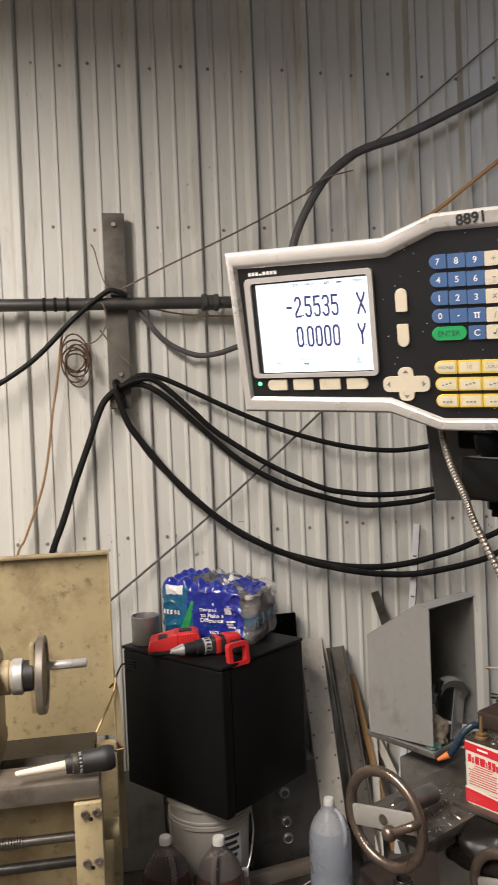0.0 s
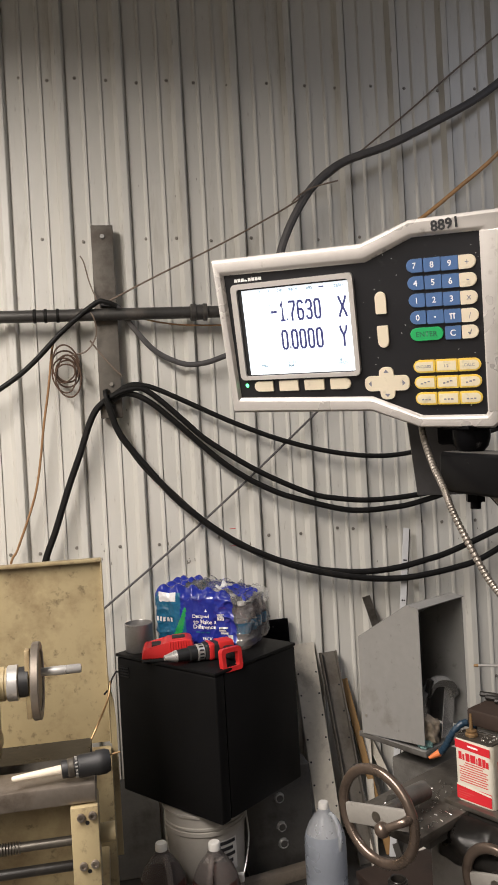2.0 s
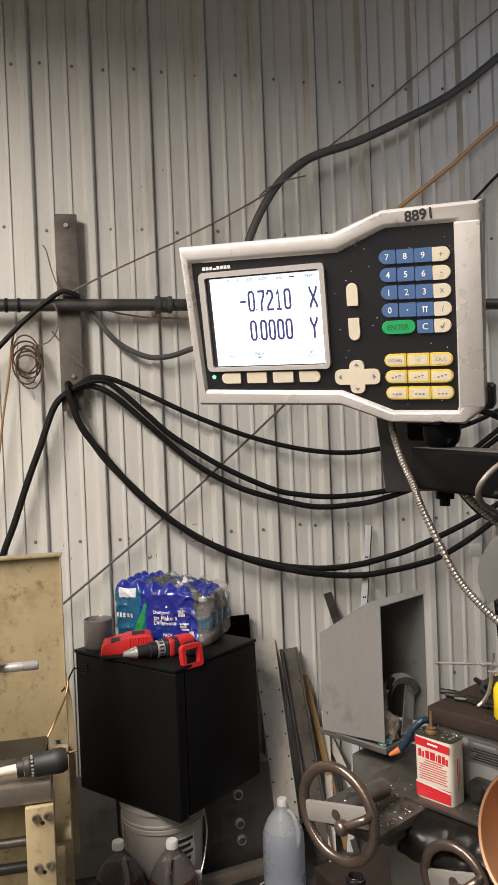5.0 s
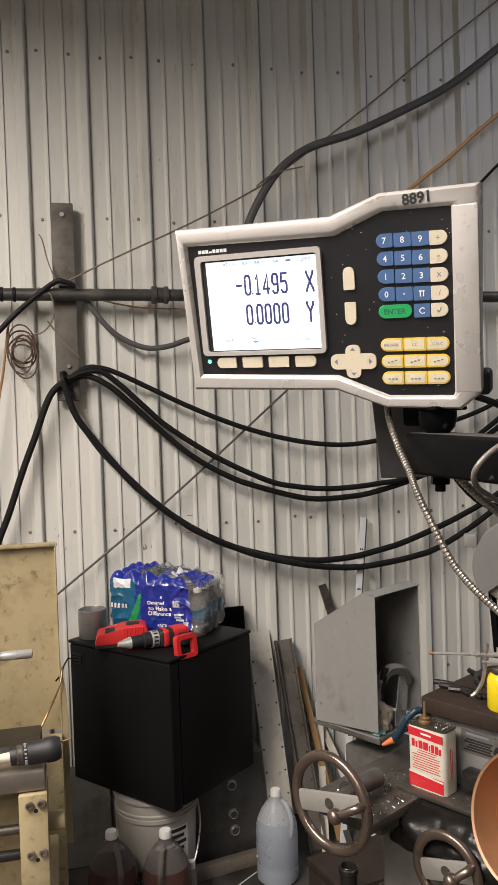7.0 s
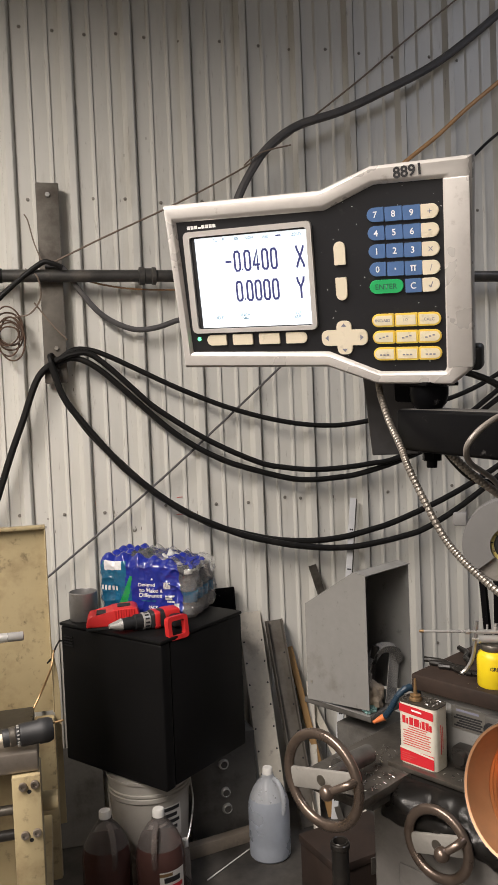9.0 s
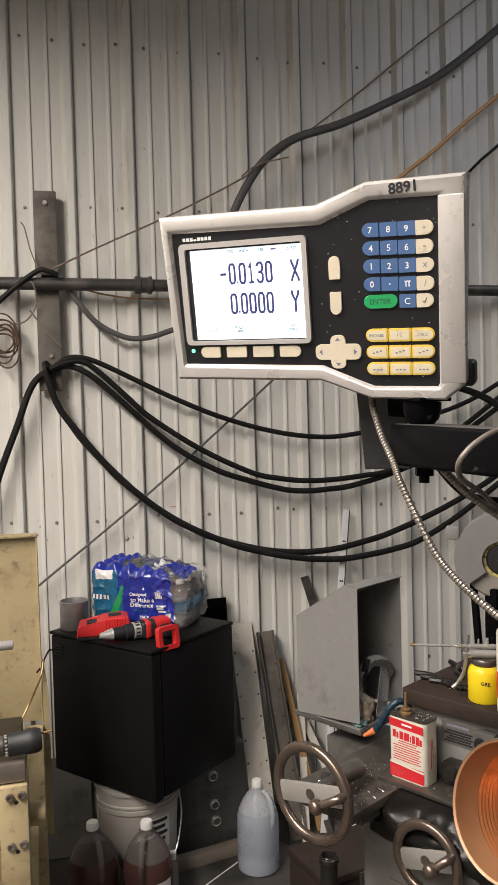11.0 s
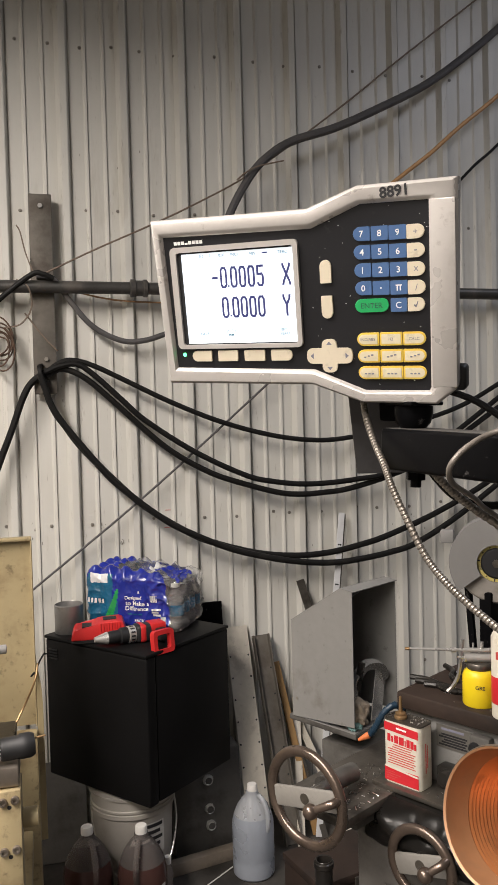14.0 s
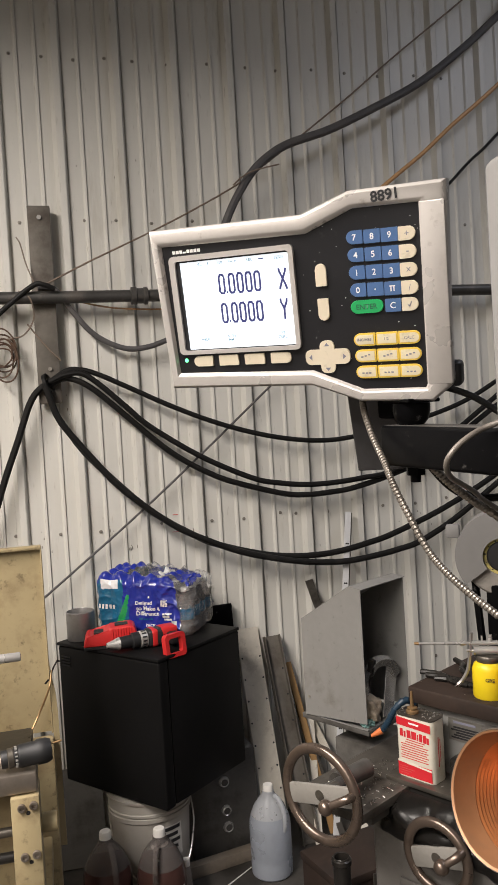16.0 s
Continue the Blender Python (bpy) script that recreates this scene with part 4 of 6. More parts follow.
def low_cabinet():
    c = thing("steel_cabinet", "dark steel cabinet with round knobs beside the bucket", "cabinet", pose(0.52, -0.275, 0, 0, 0, 4))
    part("case", box(0.0, 0.255, 0.0, 0.145, 0.0, 0.3935, 0.004), DARKGREY, c)
    for i, z in enumerate((0.352, 0.284, 0.175, 0.112)):
        knob = part("knob", spin([(0.0125, -0.010), (0.0145, -0.012), (0.0175, -0.010), (0.0185, 0.0), (0.021, 0.0)], 24, None, pose(0.124 + 0.004 * i, 0, z, -90, 0, 0)), STEEL, c, "worn steel knob ring")
        part("knob_face", rod((0.124 + 0.004 * i, -0.0085, z), (0.124 + 0.004 * i, 0.0, z), 0.0130, 20), DARKGREY, knob)
    beam = solid("timber_offcut", box(-0.165, 0.165, -0.02, 0.02, 0, 0.045, 0.003), LUMBER, "greasy short timber lying on the floor", "timber", pose(0.635, -0.325, 0, 0, 0, 12))


low_cabinet()


PACK_W, PACK_D, PACK_H = 0.355, 0.24, 0.212


def film_shift(p, way):
    """How far the film stands off the plain block: bottle bulges and creases."""
    u, v, z = p.x / PACK_W + 0.5, p.y / PACK_D + 0.5, p.z / PACK_H
    rise = 0.008 * abs(math.sin(u * 6 * math.pi)) * abs(way.y) + 0.008 * abs(math.sin(v * 4 * math.pi)) * abs(way.x)
    rise *= 0.35 + 0.65 * max(0.0, 1 - z) ** 0.5
    if way.z > 0.1:
        rise += way.z * (0.016 * (math.sin(u * 6 * math.pi) * math.sin(v * 4 * math.pi)) ** 2 - 0.075 * max(0.0, u - 0.50) - 0.012 * max(0.0, v - 0.6))
    loose = 0.30 + 0.55 * max(0.0, u - 0.62) / 0.38 + 0.1 * max(0.0, way.z)
    crease = 1 - abs(noise.noise(p * 17 + Vector((3, 1, 0))))
    fine = 1 - abs(noise.noise(p * 46 + Vector((0, 5, 2))))
    return rise + loose * (0.020 * (crease ** 3 - 0.5) + 0.006 * (fine ** 3 - 0.5))


def film_print(p, way):
    """Which printed or clear film covers a spot."""
    u, v, z = p.x / PACK_W + 0.5, p.y / PACK_D + 0.5, p.z / PACK_H
    wob = 0.05 * noise.noise(p * 20) + 0.02 * noise.noise(p * 70)
    if way.z > 0.6:
        if u < 0.30 + wob or v < 0.13 + wob:
            return 0
        if u > 0.60 and 0.30 < v + wob < 0.72:
            return 0 if u + wob > 0.68 else 3
        return 4
    if way.x > 0.6:
        return 0 if z + wob > 0.86 and v < 0.6 else 4
    if way.x < -0.6:
        return 1 if z < 0.88 else 0
    if u > 0.88 + 0.10 * (z - 0.4) * -1 + wob:
        return 4
    swoosh = u - (0.19 + 0.30 * z - 0.10 * z * z)
    if -0.050 + 0.05 * z < swoosh < 0.058 - 0.06 * z and z < 0.70:
        return 2
    if u < 0.27 + 0.04 * z:
        if 0.80 + wob * 0.4 < z < 0.95 and 0.06 < u < 0.25:
            return 3
        if z >= 0.93:
            return 0
        return 3 if (u - 0.13) ** 2 + (0.6 * (z - 0.06)) ** 2 < 0.006 else 1
    if u < 0.36 + wob * 0.3 and z < 0.5:
        return 1
    return 0


def bottle_pack():
    """Shrink-wrapped bottles under a printed film."""
    p = thing("bottle_pack", "blue printed film pack of water bottles, partly torn", "bottle pack", pose(0.437, -0.245, 0.8905, 0, 0, -30))
    bm = bmesh.new()
    bmesh.ops.create_cube(bm, size=1.0)
    bmesh.ops.subdivide_edges(bm, edges=bm.edges[:], cuts=95, use_grid_fill=True)
    half, r = Vector((PACK_W / 2, PACK_D / 2, PACK_H / 2)), 0.032
    moved = {}
    for q in bm.verts:
        c = Vector((q.co.x * PACK_W, q.co.y * PACK_D, q.co.z * PACK_H))
        core = Vector([max(-h + r, min(h - r, k)) for k, h in zip(c, half)])
        way = (c - core)
        way = way.normalized() if way.length > 1e-6 else Vector((0, 0, 1))
        spot = core + way * r + Vector((0, 0, PACK_H / 2))
        out = spot + way * film_shift(spot, way)
        out.z = max(0.0, out.z)
        moved[q.index] = (spot, way)
        q.co = out
    bm.verts.index_update()
    for f in bm.faces:
        spot, way = Vector(), Vector()
        for q in f.verts:
            spot, way = spot + moved[q.index][0] / 4, way + moved[q.index][1] / 4
        f.material_index = film_print(spot, way)
    part("film", bm, [FILMBLUE, FILMTEAL, FILMGREEN, FILMWHITE, FILMCLEAR], p, "crumpled blue and clear printed film", smooth=70)
    bottle = spin([(0, 0.0), (0.026, 0.0), (0.029, 0.006), (0.029, 0.05), (0.027, 0.056), (0.029, 0.062), (0.029, 0.12), (0.024, 0.150), (0.013, 0.185), (0.0125, 0.187)], 18)
    me = finish(bottle, "bottle", JUGTOP)
    capme = finish(spin([(0.0125, 0.187), (0.015, 0.187), (0.015, 0.200), (0, 0.201)], 16), "bottle_cap", CAPWHITE)
    wrapme = finish(spin([(0.0295, 0.066), (0.0299, 0.067), (0.0299, 0.112), (0.0295, 0.113)], 18), "wrap", FILMTEAL)
    for x in (0.032, 0.094, 0.152):
        for y in (-0.088, -0.03, 0.03, 0.088):
            b = shared("bottle", me, p, pose(x, y, 0.004) @ Matrix.Diagonal((1, 1, 0.97 - 1.05 * x, 1)))
            shared("cap", capme, b, pose(0, 0, 0))
            shared("wrap", wrapme, b, pose(0, 0, 0))

    def printed(name, mesh, mat):
        """Lays flat print against the front of the film."""
        for q in mesh.verts:
            spot = Vector((q.co.x, -PACK_D / 2, q.co.z))
            q.co.y = spot.y - film_shift(spot, Vector((0, -1, 0))) - 0.0016 + q.co.y * 0.2
        part(name, mesh, mat, p, smooth=0)

    def bars(rows):
        mesh = bmesh.new()
        for x0, x1, z0, z1 in rows:
            n = max(1, int((x1 - x0) / 0.004))
            for i in range(n):
                a, b = x0 + (x1 - x0) * i / n, x0 + (x1 - x0) * (i + 1) / n
                mesh.faces.new([mesh.verts.new((x, 0, z)) for x, z in ((a, z0), (b, z0), (b, z1), (a, z1))])
        return mesh

    for word, z in (("Designed", 0.118), ("to Make a", 0.100), ("Difference", 0.082)):
        printed("printing", letters(word, 0.0158 if word != "Difference" else 0.0150, m=pose(-0.022, 0, z), align="LEFT", thin=0.016), WHITEINK)
    printed("printing", letters("PACK", 0.011, m=pose(0.012, 0, 0.040), align="LEFT", thin=0.012), WHITEINK)
    printed("badge", bars([(0.024, 0.032, 0.136, 0.139), (0.026, 0.030, 0.139, 0.144)]), WHITEINK)
    printed("small_print", bars([(-0.014, 0.002, 0.060, 0.065), (0.006, 0.020, 0.059, 0.064), (0.026, 0.040, 0.060, 0.065)]), FILMTEAL)
    printed("bar_code", bars([(0.072 + 0.0032 * i, 0.0738 + 0.0008 * (i % 2) + 0.0032 * i, 0.106, 0.130) for i in range(8)]), WHITEINK)
    printed("print_block", bars([(0.078, 0.110, 0.078, 0.084), (0.078, 0.104, 0.068, 0.075), (0.082, 0.112, 0.058, 0.065), (0.110, 0.128, 0.040, 0.056)]), FILMWHITE)
    printed("brand_block", bars([(-0.166 + 0.0135 * i, -0.158 + 0.0135 * i, 0.100 - 0.001 * i, 0.116 - 0.001 * i) for i in range(5)]), FILMWHITE)


bottle_pack()


def drill_things():
    z = 0.8905
    c = solid("steel_cup", spin([(0, 0), (0.048, 0), (0.05, 0.003), (0.05, 0.098), (0.047, 0.1), (0.046, 0.098), (0.046, 0.006), (0, 0.006)], 36), CUPSTEEL, "plain grey steel tube cup on the refrigerator", "cup", pose(0.163, -0.275, z))
    ch = thing("battery_charger", "red battery charger with ribbed top", "battery charger", pose(0.262, -0.415, z, 0, 0, -4) @ Matrix.Diagonal((0.93, 0.93, 0.93, 1)))
    part("base", prism([(-0.105, 0.012), (0.088, 0.012), (0.092, 0.034), (0.082, 0.070), (0.066, 0.077), (-0.010, 0.072), (-0.024, 0.060), (-0.070, 0.050), (-0.082, 0.056), (-0.092, 0.052), (-0.100, 0.034)], -0.050, 0.050, bevel=0.005, seg=3), REDPLASTIC, ch)
    for i in range(8):
        part("rib", box(0.000 + i * 0.0095, 0.0045 + i * 0.0095, -0.053, -0.030, 0.030, 0.072, 0.0015, 1), REDPLASTIC, ch)
    part("contact_slot", box(-0.066, -0.030, -0.026, 0.026, 0.048, 0.0585, 0.002, 1), PLASTIC, ch, "dark battery slot")
    part("contact_slot", box(0.010, 0.058, -0.020, 0.020, 0.0735, 0.0785, 0.002, 1), PLASTIC, ch, "dark battery slot")
    part("foot_strip", box(-0.103, 0.087, -0.048, 0.048, 0.0005, 0.0118, 0.002, 1), PLASTIC, ch)
    d = thing("cordless_drill", "red and black cordless drill lying on its side", "drill", pose(0.345, -0.498, z + 0.030, 0, 0, 14))
    part("chuck", spin([(0, -0.100), (0.010, -0.100), (0.013, -0.092), (0.019, -0.075), (0.021, -0.05), (0.021, -0.03), (0.026, -0.026), (0.026, 0.0)], 24, None, pose(0, 0, 0, 0, 90, 0)), PLASTIC, d)
    part("chuck_nose", spin([(0, -0.114), (0.008, -0.114), (0.0170, -0.082), (0.0205, -0.072), (0.0195, -0.070)], 20, None, pose(0, 0, 0, 0, 90, 0)), STEEL, d, "bright steel chuck nose")
    part("torque_ring", spin([(0.026, -0.002), (0.0285, 0.0), (0.0285, 0.022), (0.026, 0.024)], 24, None, pose(0, 0, 0, 0, 90, 0)), STEEL, d, "bright numbered ring")
    for q in range(14):
        part("ring_mark", box(0.004, 0.018, 0.0283, 0.0291, -0.0028, 0.0028), DARKINK, d, m=pose(0, 0, 0, 360 / 14 * q, 0, 0), smooth=0)
    part("motor_body", box(0.022, 0.13, -0.029, 0.029, -0.028, 0.03, 0.012, 3), PLASTIC, d)
    part("red_panel", box(0.070, 0.128, -0.0300, 0.0300, 0.004, 0.0312, 0.006, 2), REDPLASTIC, d, "red motor panel")
    part("motor_band", box(0.030, 0.062, -0.0303, 0.0303, -0.0290, 0.0310, 0.012, 3), REDPLASTIC, d, "red gearbox band")
    part("grip", box(0.085, 0.125, -0.075, -0.02, -0.02, 0.016, 0.008, 2), PLASTIC, d)
    ring = thing("red_handle", "red plastic handle ring at the refrigerator's edge", "handle", pose(0.448, -0.592, z + 0.008, 0, 0, 30) @ Matrix.Diagonal((0.84, 0.9, 0.84, 1)))
    part("ring", ring_prism(pill(92, 84, 14, 14), pill(60, 52, 8, 8), -0.010, 0.012, 0.003), REDPLASTIC, ring, m=pose(0, 0, 0.018, -6, 0, 0))


drill_things()


arm()


# ---- lathe ----
def lathe():
    L = thing("lathe", "cream-painted metal lathe with tailstock and splash guard", "lathe", pose(0, 0, 0))
    g = part("splash_guard", box(-1.5, 0.046, -0.722, -0.716, 0.74, 1.287), MACHINECREAM, L, "stained cream sheet-metal splash guard")
    part("guard_lip", box(-1.5, 0.050, -0.742, -0.712, 1.288, 1.299, 0.003), MACHINECREAM, g)
    part("guard_edge", box(0.0465, 0.051, -0.742, -0.712, 0.74, 1.287, 0.0015, 1), MACHINECREAM, g)
    part("guard_flare", prism([(0.0515, 0.95), (0.054, 0.92), (0.064, 0.86), (0.068, 0.80), (0.070, 0.40), (0.05, 0.40), (0.0515, 0.80)], -0.742, -0.728, bevel=0.001, seg=1), MACHINECREAM, g)
    part("rear_apron", box(-1.5, 0.052, -0.78, -0.743, 0.25, 0.739, 0.01), MACHINECREAM, L)
    part("chip_tray", box(-1.5, 0.03, -1.33, -0.79, 0.42, 0.46, 0.006), MACHINECREAM, L)
    part("pedestal", box(-0.95, -0.30, -1.25, -0.85, 0.0, 0.42, 0.02), MACHINECREAM, L)
    bed = part("bed_casting", box(-1.5, -0.01, -1.30, -1.02, 0.47, 0.862, 0.01), MACHINECREAM, L)
    part("front_way", box(-1.5, 0.020, -1.41, -1.30, 0.866, 0.909, 0.005), BEDSTEEL, L, "worn brown-grey bed way")
    part("bed_top", box(-1.5, 0.0, -1.30, -1.02, 0.8622, 0.8655), OILBLACK, L)
    part("centre_way", prism([(-1.27, 0.863), (-1.17, 0.863), (-1.20, 0.885), (-1.22, 0.895), (-1.24, 0.885)], -1.5, 0.012, m=pose(0, 0, 0, 0, 0, 90) @ Matrix.Diagonal((1, -1, 1, 1))), DARKSTEEL, L)
    part("rear_way", box(-1.5, 0.0, -1.02, -0.93, 0.785, 0.832, 0.004), OILBLACK, L)
    # lead screw and feed rod
    part("lead_screw", rod((-1.4, -1.36, 0.767), (0.03, -1.36, 0.767), 0.0105, 20), DARKSTEEL, L)
    th = bmesh.new()
    for i in range(92):
        spin([(0.0105, 0.0), (0.0138, 0.0014), (0.0138, 0.0030), (0.0105, 0.0044)], 16, th, pose(-0.70 + i * 0.0060, -1.36, 0.767, 0, 90, 0))
    tagged(part("screw_thread", th, DARKSTEEL, L), kind="stuff")
    part("feed_rod", rod((-1.4, -1.365, 0.714), (0.02, -1.365, 0.714), 0.0115, 20), OILBLACK, L)
    br = part("end_bracket", box(-0.036, 0.023, -1.42, -1.33, 0.56, 0.863, 0.003), MACHINECREAM, L, "cream bearing bracket with socket bolts")
    for z in (0.842, 0.737):
        for x in (-0.014, 0.0105):
            part("socket_bolt", spin([(0, -0.003), (0.0045, -0.003), (0.0045, -0.007), (0.0082, -0.007), (0.0088, -0.005), (0.0088, 0.0)], 18, None, pose(x, -1.42, z + (0.002 if x > 0 else 0), 90, 0, 0) @ Matrix.Diagonal((1, 1, -1, 1))), BEDSTEEL, br)
        part("oil_hole", rod((-0.001, -1.4205, z - 0.013), (-0.001, -1.419, z - 0.013), 0.0045, 14), PLASTIC, br)
    part("end_collar", rod((0.0235, -1.36, 0.775), (0.056, -1.36, 0.775), 0.021, 24), MACHINECREAM, L)
    # tailstock
    ts = part("tailstock", prism([(-0.46, 0.90), (-0.205, 0.90), (-0.203, 1.13), (-0.212, 1.158), (-0.235, 1.17), (-0.40, 1.17), (-0.46, 1.05)], -1.335, -1.155, bevel=0.006, seg=3), MACHINECREAM, L, "cream tailstock casting")
    part("grey_band", box(-0.4605, -0.2045, -1.3365, -1.3352, 0.948, 0.992), GREYENAMEL, ts, "grey worn paint band")
    part("tailstock_cap", box(-0.44, -0.214, -1.30, -1.20, 1.170, 1.186, 0.004), BROWNSTEEL, ts)
    part("tailstock_base", box(-0.46, -0.206, -1.352, -1.12, 0.9095, 0.945, 0.005), MACHINECREAM, L)
    part("name_recess", ring_prism([(-0.32, 0.99), (-0.262, 0.99), (-0.262, 1.05), (-0.32, 1.05)], [(-0.315, 0.995), (-0.267, 0.995), (-0.267, 1.045), (-0.315, 1.045)], -1.338, -1.3345), DARKSTEEL, ts)
    axis = pose(0, -1.25, 1.098, 0, 90, 0)
    part("spindle_flange", spin([(0, -0.205), (0.039, -0.205), (0.039, -0.178), (0.036, -0.175), (0.036, -0.172), (0, -0.172)], 32, None, axis), MACHINECREAM, L)
    part("dial", spin([(0.0, -0.1715), (0.039, -0.1715), (0.041, -0.169), (0.041, -0.148), (0.036, -0.146), (0, -0.146)], 36, None, axis), STEEL, L, "bright graduated dial")
    part("collar", spin([(0, -0.1455), (0.035, -0.1455), (0.035, -0.124), (0.026, -0.122), (0, -0.122)], 32, None, axis), PLASTIC, L)
    wh = part("handwheel", spin([(0.070, -0.112), (0.072, -0.114), (0.087, -0.114), (0.089, -0.112), (0.089, -0.098), (0.087, -0.096), (0.072, -0.096), (0.070, -0.098), (0.070, -0.112)], 48, None, axis), BEDSTEEL, L, "bright machined handwheel with crank")
    part("wheel_web", spin([(0, -0.124), (0.022, -0.124), (0.028, -0.116), (0.06, -0.110), (0.067, -0.108), (0.067, -0.1), (0.06, -0.102), (0.02, -0.104), (0, -0.104)], 40, None, axis), MACHINECREAM, wh)
    part("wheel_arm", prism([(-0.016, -0.085), (0.016, -0.085), (0.022, 0.0), (0.016, 0.075), (-0.016, 0.075), (-0.022, 0.0)], -0.006, 0.006, bevel=0.003, m=pose(-0.125, -1.25, 1.098, 0, 0, 90)), MACHINECREAM, wh, "cream-painted wheel arm")
    part("crank_handle", spin([(0, -0.095), (0.0095, -0.095), (0.0105, -0.06), (0.0105, -0.006), (0.0095, -0.003), (0, -0.002)], 24, None, pose(0, -1.262, 1.120, 0, 90, 0)), STEEL, wh)
    # chuck lying on the bed
    ck = thing("drill_chuck", "drill chuck with pale taper lying on the lathe bed", "chuck", pose(-0.048, -1.388, 0.9375, 0, -2, 6))
    ax = pose(0, 0, 0, 0, 90, 0)
    part("taper", spin([(0, -0.108), (0.005, -0.108), (0.0065, -0.104), (0.0105, -0.004), (0, -0.004)], 24, None, ax), WHITEWIRE, ck, "pale tapered arbor")
    part("chuck_body", spin([(0, -0.003), (0.018, -0.003), (0.019, 0.0), (0.019, 0.03), (0.0235, 0.033), (0.0245, 0.038), (0.0245, 0.07), (0.0265, 0.073), (0.0265, 0.092), (0.022, 0.102), (0, 0.104)], 32, None, ax), PLASTIC, ck)
    for q in range(16):
        part("tooth", box(0.026, 0.031, 0.0190, 0.0222, -0.0016, 0.0016), STEEL, ck, m=pose(0, 0, 0, 22.5 * q, 0, 0), smooth=0)
    part("drill_tip", rod((0.100, 0.004, 0.010), (0.126, 0.004, 0.012), 0.0022, 10), BRASS, ck, "short bright drill end")
    part("key_ring", spin([(0.0190, 0.010), (0.0208, 0.012), (0.0208, 0.022), (0.0190, 0.024)], 32, None, ax), DARKSTEEL, ck)
    solid("wire", sweep([(0.056, -0.735, 0.925), (0.053, -0.748, 0.90), (0.047, -0.757, 0.88), (0.037, -0.757, 0.856), (0.011, -0.758, 0.802), (-0.025, -0.80, 0.745), (-0.05, -0.85, 0.70)], 0.003, 8), BRASS, "pale wire hooked over the lathe's guard", "wire")


lathe()


# ---- stock leaning on the wall ----
def leaning(name, label, x_top, z_top, x_foot, y_foot, width, thick, mat, y_top=-0.032, channel=False, holes=0, group="leaning stock"):
    top, foot = Vector((x_top, y_top, z_top)), Vector((x_foot, y_foot, 0.0))
    up = (top - foot).normalized()
    side = Vector((1, 0, 0))
    side = (side - up * side.dot(up)).normalized()
    out = side.cross(up)
    m = Matrix((side, -out, up)).transposed().to_4x4()
    m = Matrix.Translation(foot) @ m
    length = (top - foot).length
    t = thing(name, label, "metal stock" if mat is not WOOD else "timber", m, group)
    s = -1 if (m.to_3x3() @ Vector((0, 1, 0))).y < 0 else 1
    if channel:
        part("web", box(-width / 2, width / 2, 0, thick * s, 0.004, length), mat, t)
        for x in (-width / 2, width / 2 - thick):
            part("flange", box(x, x + thick, -0.03 * s, -0.0002 * s, 0.004, length, 0.0008, 1), mat, t)
    else:
        part("bar", box(-width / 2, width / 2, 0, thick * s, 0.004, length, min(thick, width) * 0.2, 1), mat, t)
    if holes:
        random.seed(holes)
        for i in range(holes):
            z = length * (0.06 + 0.9 * i / holes)
            for x in (-width / 2 + 0.009, width / 2 - 0.009):
                part("hole", rod((x, -0.0006 * s, z), (x, 0.0002 * s, z), 0.0038, 10), PLASTIC, t)
    return t


leaning("steel_strip", "galvanised strip with punched edges leaning on the wall", 0.826, 0.787, 0.845, -0.30, 0.092, 0.003, GALV, holes=9)
leaning("steel_channel", "dull steel channel leaning on the wall", 0.925, 0.742, 0.965, -0.30, 0.068, 0.004, POSTSTEEL, channel=True, holes=7)
leaning("wood_slat", "old brown wooden slat leaning on the wall", 0.992, 0.625, 1.075, -0.26, 0.028, 0.012, WOOD)
leaning("steel_bar", "dark flat steel bar leaning on the wall", 1.075, 0.47, 0.99, -0.33, 0.03, 0.006, GALV)
leaning("steel_bar", "dark flat steel bar leaning on the wall", 1.02, 0.45, 1.10, -0.30, 0.024, 0.006, DARKSTEEL)
leaning("steel_bar", "dark flat steel bar leaning on the wall", 1.105, 0.955, 1.32, -0.30, 0.034, 0.006, DARKSTEEL)
leaning("steel_bar", "pale flat steel bar leaning on the wall", 1.07, 0.40, 1.19, -0.36, 0.03, 0.006, GALV)
leaning("slotted_strip", "thin pale strip with holes leaning on the wall", 1.288, 1.225, 1.075, -0.28, 0.026, 0.004, FILMWHITE, y_top=-0.052, holes=14)
# no bar of its own: added behind the slotted strip as its dark edge
leaning("steel_bar", "added dark backing bar for the slotted strip's dark edge", 1.303, 1.220, 1.09, -0.27, 0.012, 0.012, DARKSTEEL, y_top=-0.046)
leaning("steel_bar", "dark flat steel bar leaning on the wall", 1.16, 0.62, 1.24, -0.40, 0.035, 0.006, DARKSTEEL)
leaning("metal_sheet", "black painted steel panel leaning on the wall", 0.645, 0.893, 0.665, -0.10, 0.25, 0.012, BLACKPAINT, group="")
# added dark sheet gives the shade on the wall between lathe and refrigerator
leaning("metal_sheet", "added dark low sheet standing in for the shaded wall", 0.06, 0.33, 0.06, -0.16, 0.30, 0.006, DARKGREY, group="")
crate = thing("steel_box", "rusty brown steel box with lid on the floor", "box", pose(0.985, -0.72, 0, 0, 0, 14))
part("case", box(-0.14, 0.14, -0.11, 0.11, 0, 0.155, 0.006), CRATE, crate)
part("lid", box(-0.144, 0.144, -0.114, 0.114, 0.1555, 0.185, 0.005), CRATE, crate)
part("latch", box(-0.015, 0.015, -0.119, -0.1145, 0.12, 0.175, 0.001, 1), DARKSTEEL, crate)


# ---- grey machine with handwheels ----
MX, MY, MTURN = 0.8024, -1.5178, 30


